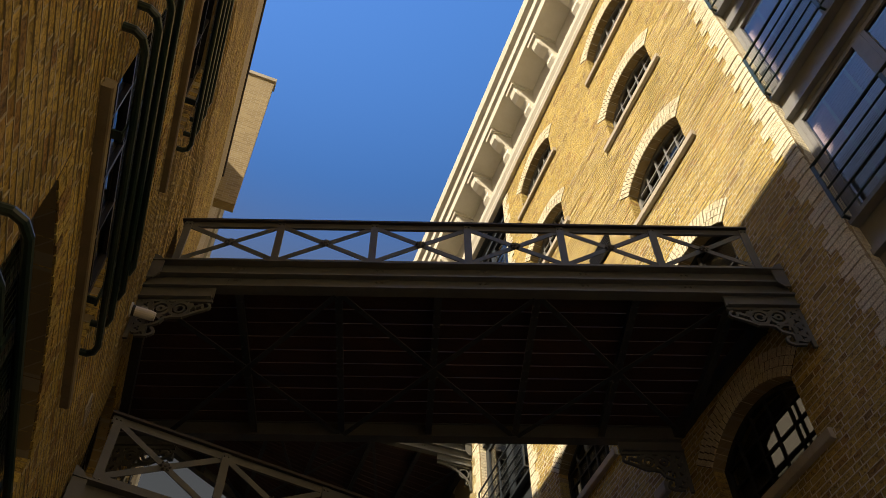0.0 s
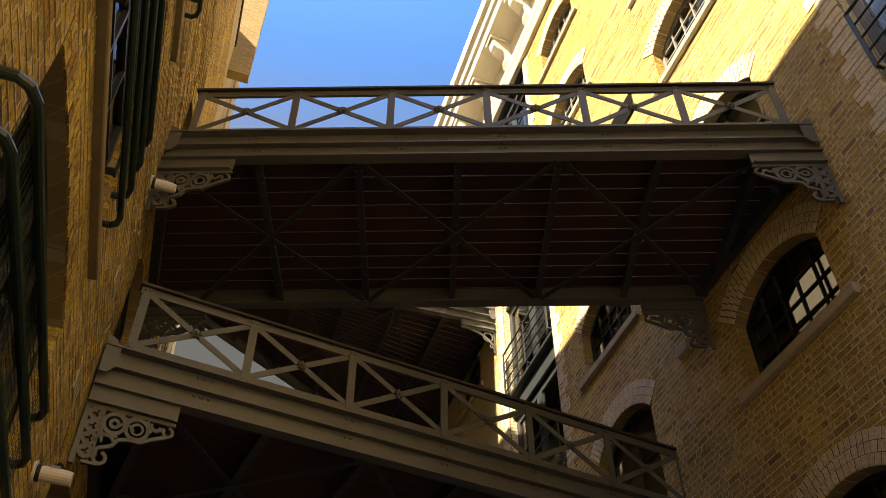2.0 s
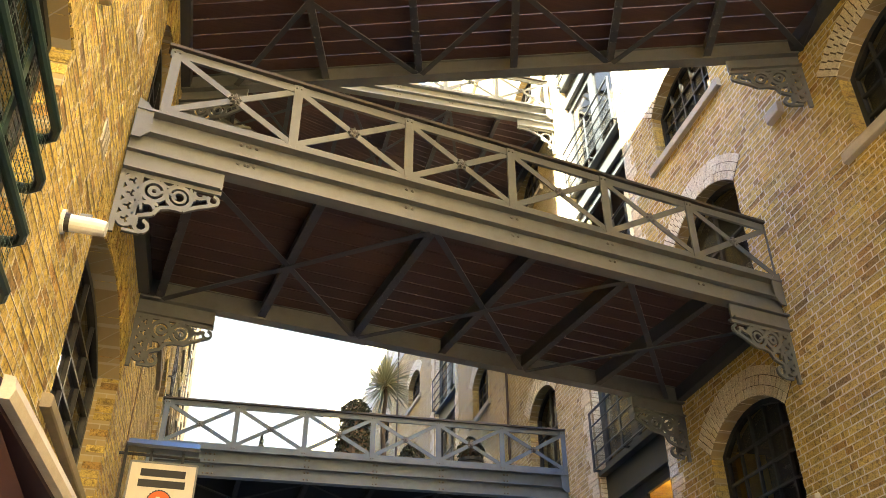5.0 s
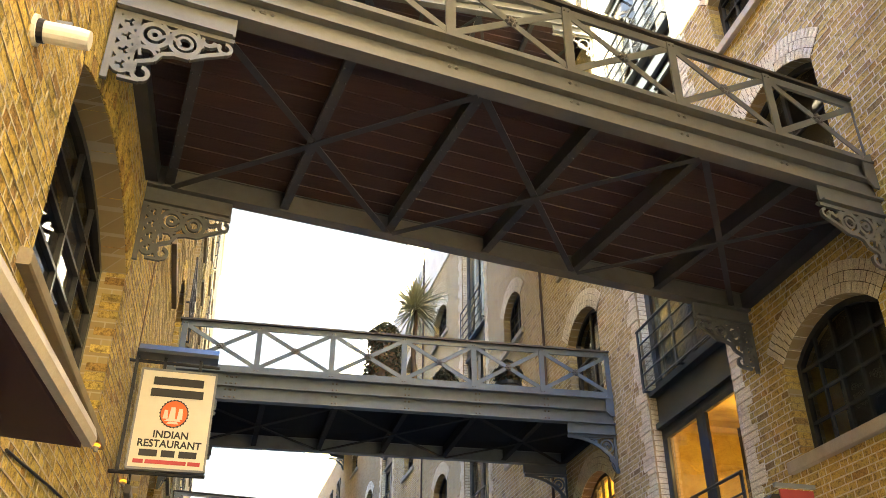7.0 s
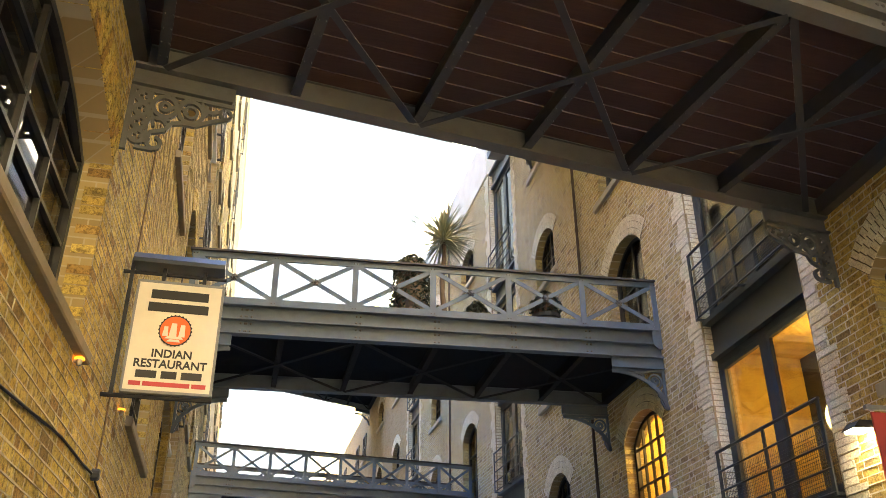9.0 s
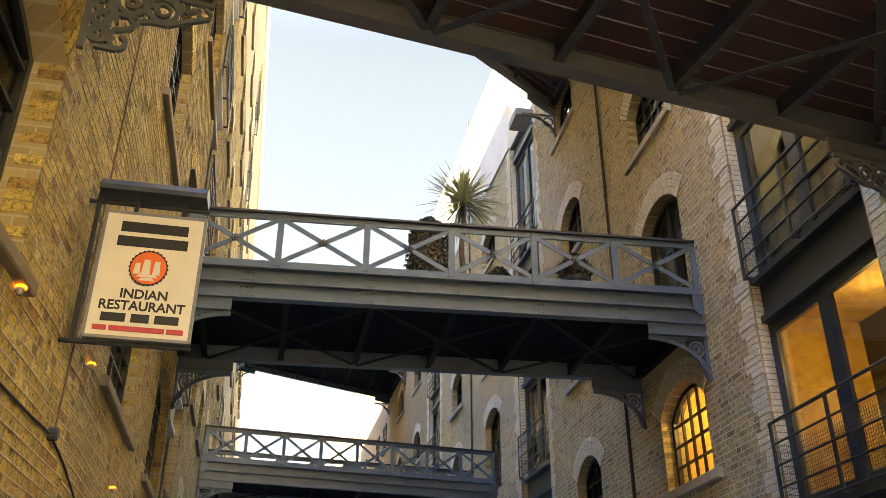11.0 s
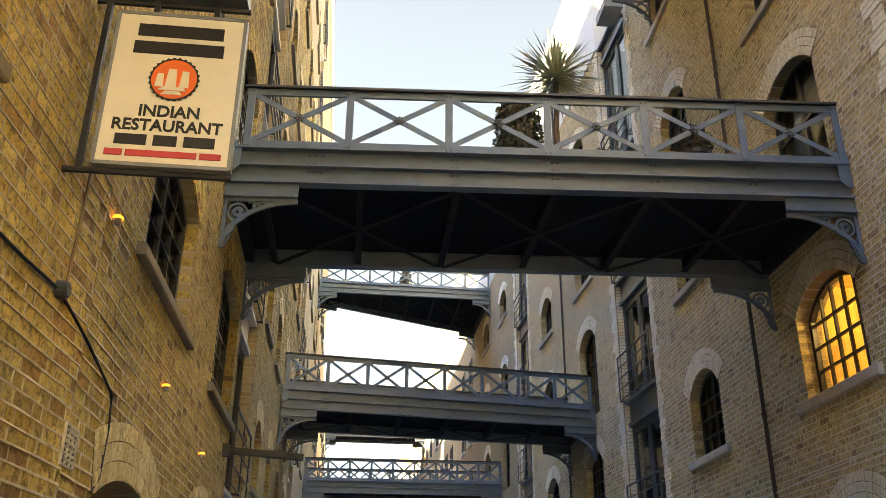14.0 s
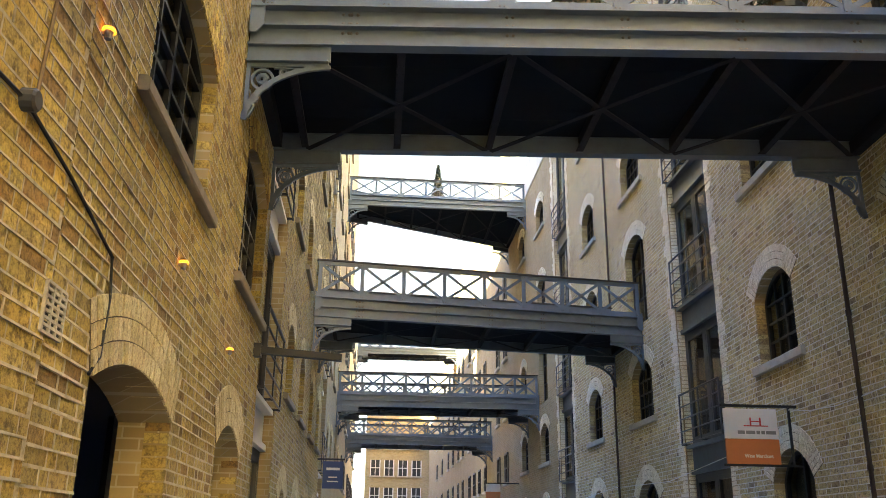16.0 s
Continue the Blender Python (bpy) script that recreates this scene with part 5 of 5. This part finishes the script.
bush("trailing_plant", (6.2, 15.15, DECK), lambda f: 0.24 * math.sin(math.pi * (0.2 + 0.75 * f)), 0.42, "loose green plant behind the bridge railing", 6, 420, 0.045)
bush("column_shrub", (4.6, 41.4, 14.62), lambda f: 0.3 * (1 - f) + 0.03, 1.8, "pointed evergreen shrub on the far bridge", 7, 900, 0.07)

# ---- awning and fascia over the restaurant window ----
aw = thing("fascia_board", P("L", 5.2, 2.0, 0.0), "dark maroon shop fascia with a pale timber hood", "shop fascia")
M_MAROON = plain("maroon fascia paint", (0.035, 0.008, 0.009), 0.7)
s = Shape()
s.quad_strip([[(x - 0.1 * (6.15 - u) if x > 0.5 else x, u, z) for x, z in ((0.4, 2.52), (1.14, 2.46), (1.14, 2.39), (0.4, 2.44))] for u in (4.15, 6.13)])
hood = part("hood", s, M_MAROON, aw)
s = Shape()
s.quad_strip([[(x - 0.1 * (6.15 - u), u, z) for x, z in ((1.144, 2.47), (1.175, 2.465), (1.185, 2.43), (1.175, 2.40), (1.144, 2.40))] for u in (4.15, 6.15)])
part("edge_moulding", s, M_SILL, hood, "pale painted edge moulding")
s = Shape()
s.quad_strip([[(x, u, z) for x, z in ((0.3, 2.40), (0.96, 2.34), (0.90, 2.03), (0.3, 2.03))] for u in (3.95, 5.70)])
fb = part("board", s, M_MAROON, aw)
for u in (4.6, 4.95, 5.3, 5.55):
    part("lettering", Shape().bar((0.917, u, 2.10), (0.948, u, 2.25), 0.05, 0.008, (1, 0, 0)), M_SIGN, fb)


# ---- far house fronts ----
def far_window(side, u, z, w=0.9, h=1.25):
    COUNT["window"] += 1
    o = thing(f"window_{COUNT['window']}", P(side, u, z, 0.0), "dark sash window with a pale sill, far down the street", "window", "", "structure")
    s = Shape()
    for a, b, wd in (((u - w / 2, z), (u - w / 2, z + h), 0.08), ((u + w / 2, z), (u + w / 2, z + h), 0.08), ((u, z), (u, z + h), 0.05)):
        s.bar(P(side, a[0], a[1], 0.02), P(side, b[0], b[1], 0.02), wd, 0.06, (1, 0, 0))
    s.bar(P(side, u - w / 2, z + h, 0.02), P(side, u + w / 2, z + h, 0.02), 0.06, 0.08)
    s.bar(P(side, u - w / 2, z + h / 2, 0.02), P(side, u + w / 2, z + h / 2, 0.02), 0.06, 0.05)
    part("frame", s, M_FRAME, o)
    part("sill", Shape().bar(P(side, u - w / 2 - 0.15, z - 0.06, 0.05), P(side, u + w / 2 + 0.15, z - 0.06, 0.05), 0.14, 0.12), M_SILL, o)
    part("pane", Shape().bar(P(side, u - w / 2, z + h / 2, 0.006), P(side, u + w / 2, z + h / 2, 0.006), 0.01, h), M_BLACK, o)


for u in (46.2, 48.6, 53.5, 56.0, 58.5, 61.0, 65.0, 68.0, 72.0, 76.0, 82.0, 88.0):
    for z in (1.2, 3.9, 6.7, 9.4, 12.1):
        far_window("R", u, z)
for u in (46.0, 48.4, 50.2):
    for z in (3.6, 6.3, 9.1, 11.9, 14.7):
        far_window("L", u, z)

for u in (57.0, 60.0, 63.5, 67.0, 71.0):
    for z in (3.6, 6.3, 9.1, 11.9):
        far_window("L", u, z)

# ---- blinds in the near bay ----
M_BLIND = plain("dusty pink blind", (0.78, 0.58, 0.58), 0.7)
for f in (8.62, 11.3, 14.0):
    for lo, hi in ((1.47, 2.47), (2.63, 3.63)):
        b = thing("window_blind", P("R", (lo + hi) / 2, f + 2.1, -0.3), "dusty pink slatted blind lowered behind the glass", "blind", "slatted blinds")
        for i in range(34):
            z = f + 0.35 + i * 0.05
            part("slat", Shape().bar(P("R", lo, z, -0.29), P("R", hi, z, -0.29), 0.006, 0.042), M_BLIND, b)
        part("head_rail", Shape().bar(P("R", lo, f + 2.06, -0.29), P("R", hi, f + 2.06, -0.29), 0.05, 0.05), M_WHITE, b)
        for u in (lo + 0.3, hi - 0.3):
            part("tape", Shape().bar(P("R", u, f + 0.33, -0.28), P("R", u, f + 2.05, -0.28), 0.04, 0.004, (1, 0, 0)), M_SIGN, b)

# ---- small signs and wires farther off ----
bs = thing("blue_sign", (1.15, 29.5, 2.65), "dark blue hanging sign on a wall arm", "sign")
part("panel", Shape().bar((0.90, 29.5, 2.97), (1.41, 29.5, 2.97), 0.05, 0.64), plain("dark blue sign paint", (0.03, 0.06, 0.16)), bs)
part("arm", Shape().bar((0.72, 29.5, 3.34), (1.45, 29.5, 3.34), 0.04, 0.04), M_BLACK, bs)
bars((1.155, 29.465, 3.08), (0.34,), 0.06, 0.02, M_SIGN, bs)
bars((1.155, 29.465, 2.90), (0.22,), 0.03, 0.02, M_SIGN, bs)
bars((1.155, 29.465, 2.80), (0.28,), 0.03, 0.02, M_SIGN, bs)
os_ = thing("far_sign", (7.6, 43.0, 2.7), "white and orange hanging sign far down the street", "sign")
part("white_panel", Shape().bar((6.9, 43.0, 3.5), (7.5, 43.0, 3.5), 0.05, 0.3), M_WHITE, os_)
part("orange_panel", Shape().bar((6.9, 43.0, 3.05), (7.5, 43.0, 3.05), 0.05, 0.6), plain("orange far sign paint", (0.62, 0.22, 0.08)), os_)
part("arm", Shape().bar((6.85, 43.0, 3.68), (8.3, 43.0, 3.68), 0.04, 0.04), M_BLACK, os_)
cable("festoon_wire", [P("R", u, z, d) for u, z, d in ((19.4, 3.25, 0.12), (18.9, 3.17, 0.05), (18.2, 3.13, 0.03), (17.4, 3.14, 0.06), (16.4, 3.2, 0.03), (15.0, 3.22, 0.03), (13.7, 3.3, 0.03))], 0.006, M_WHITE, "thin white wire sagging along the wall")
cable("festoon_wire", [P("R", u, z, d) for u, z, d in ((21.6, 2.9, 0.03), (25.0, 2.65, 0.05), (29.0, 2.75, 0.03), (33.0, 2.6, 0.05), (38.0, 2.9, 0.03))], 0.008, M_WHITE, "thin white wire sagging along the wall")

# ---- louvred vent box over the near door, and a lamp post on the upper bridge ----
lv = thing("louvre", P("R", 7.82, 12.9, 0.0), "dark slatted wall louvre high on the wall", "vent")
for i in range(7):
    part("slat", Shape().bar(P("R", 7.5, 12.92 + i * 0.06, 0.03), P("R", 8.15, 12.92 + i * 0.06, 0.03), 0.05, 0.02), M_BLACK, lv)
part("backing", Shape().bar(P("R", 7.5, 13.1, 0.004), P("R", 8.15, 13.1, 0.004), 0.006, 0.44), M_FRAME, lv)


pad = thing("bearing_stone", P("R", 7.7, 8.06, 0.0), "worn pale stone block let into the brick wall", "stone block")
sh = Shape()
sh.quad_strip([[P("R", u, z, d) for d, z in ((-0.1, 8.06), (0.07, 8.06), (0.085, 8.08), (0.085, 8.2), (0.07, 8.22), (-0.1, 8.22))] for u in (7.58, 7.6, 7.8, 7.82)])
part("stone", sh, M_SILL, pad)


# ---- bricks ----
def perpends(side, rows, mat):
    """The upright joints between neighbouring bricks of a course."""
    rng = random.Random(len(rows))
    out = [(p[1] + 0.001, q[0] - 0.001, p[2], rng.uniform(0.0, 0.006)) for p, q in zip(rows, rows[1:]) if abs(p[2] - q[2]) < 0.01 and 0.006 < q[0] - p[1] < 0.02 and p[2] < 12]
    return tagged(brick_mesh("upright_joints", side, out, mat, 0.02), "pale upright mortar joints between the bricks", "pointing", "", "stuff")


FULL_LEFT = {"a": (1.4, 15.5), "b": (1.0, 13.0), "c": (1.0, 13.0), "d": (1.0, 16.0)}
for k, (seg, (a, b, ops, top)) in enumerate(left_open.items()):
    if seg not in FULL_LEFT:
        continue
    z0, z1 = FULL_LEFT[seg]
    rows = brick_boxes("L", a + 0.006, b - 0.006, z0, z1, ops, seed=20 + k)
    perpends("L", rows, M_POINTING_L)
    if seg == "b":
        near = [r for r in rows if 2.9 < r[2] < 3.62 and (r[1] - r[0] > 0.21 or 0.1 < r[1] - r[0] < 0.104)] + [r for r in rows if r[0] < 12.05 and 1.9 < r[2] <= 2.9 and (r[1] - r[0] > 0.21 or 0.1 < r[1] - r[0] < 0.104)]
        near = near[:300]
        keep = set(near)
        rows = [r for r in rows if r not in keep]
        wall_b = bpy.data.objects["wall_left_b"]
        made = {}
        for ln in (0.215, 0.1025):
            s = Shape()
            e = 0.006
            for d0, d1, i in ((0.0, -0.16, 0),):
                q = [(0, 0), (ln, 0), (ln, 0.065), (0, 0.065)]
                c = [(e, e), (ln - e, e), (ln - e, 0.065 - e), (e, 0.065 - e)]
                s.quad_strip([[(d, u, z) for u, z in pts] for d, pts in ((d1, q), (d0 - 0.004, q), (d0, c))], caps=False)
                s.f.append((8, 9, 10, 11))
            me = bpy.data.meshes.new("brick")
            me.from_pydata([Vector(v) * FIT_SCALE for v in s.v], [], s.f)
            me.materials.append(M_BRICK_L1)
            made[ln] = me
        for r in near:
            ob = new("brick", made[0.215 if r[1] - r[0] > 0.15 else 0.1025])
            ob.location = Vector(P("L", r[0], r[2], r[3])) * FIT_SCALE
            ob.parent = wall_b
    tagged(brick_mesh("brickwork", "L", rows, M_BRICK_L if seg == "a" else M_BRICK_DARK), "weathered yellow stock bricks in lime mortar", "brickwork", "", "stuff")
FULL_RIGHT = {"a": (1.8, 19.55), "b": (1.8, 19.55), "c": (1.8, 16.0)}
for k, (seg, (a, b, ops, top)) in enumerate(right_open.items()):
    if seg not in FULL_RIGHT:
        continue
    z0, z1 = FULL_RIGHT[seg]
    rows = brick_boxes("R", a + 0.22, b - 0.22, z0, z1, ops, seed=40 + k)
    perpends("R", rows, M_POINTING)
    tagged(brick_mesh("brickwork", "R", rows, M_BRICK_GOLD if seg == "a" else M_BRICK_R), "cleaned yellow-brown stock bricks in pale mortar", "brickwork", "", "stuff")


# ---- raised pointing along the courses ----
def pointing(name, side, u0, u1, z0, z1, openings, seed):
    rng = random.Random(seed)
    s = Shape()
    z = z0 - 0.0115
    while z < z1:
        zm = z + 0.006
        gaps = sorted(g for g in (cut(o, zm) for o in openings) if g)
        a, free = u0, []
        for g in gaps:
            if g[0] > a:
                free.append((a, g[0]))
            a = max(a, g[1])
        if a < u1:
            free.append((a, u1))
        for lo, hi in free:
            n = max(2, int((hi - lo) / 0.3))
            rows = []
            for k in range(n + 1):
                u = lo + (hi - lo) * k / n
                h, d = rng.uniform(0.0045, 0.0085), rng.uniform(0.001, 0.010)
                c = zm + rng.uniform(-0.002, 0.002)
                rows.append([P(side, u, c - h, -0.01), P(side, u, c - h, d), P(side, u, c + h, d * 0.4), P(side, u, c + h, -0.01)])
            s.quad_strip(rows, True, False)
        z += 0.0765
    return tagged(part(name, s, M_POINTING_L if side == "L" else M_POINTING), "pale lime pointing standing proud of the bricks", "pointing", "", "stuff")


for k, (seg, (a, b, ops, top)) in enumerate(left_open.items()):
    if seg in FULL_LEFT:
        pointing("pointing", "L", a + 0.006, b - 0.006, FULL_LEFT[seg][0], min(FULL_LEFT[seg][1], 12.0), ops, 60 + k)
for k, (seg, (a, b, ops, top)) in enumerate(right_open.items()):
    if seg in ("a", "b", "c"):
        pointing("pointing", "R", a + 0.24, b - 0.24, FULL_RIGHT[seg][0], 16.0, ops, 80 + k)
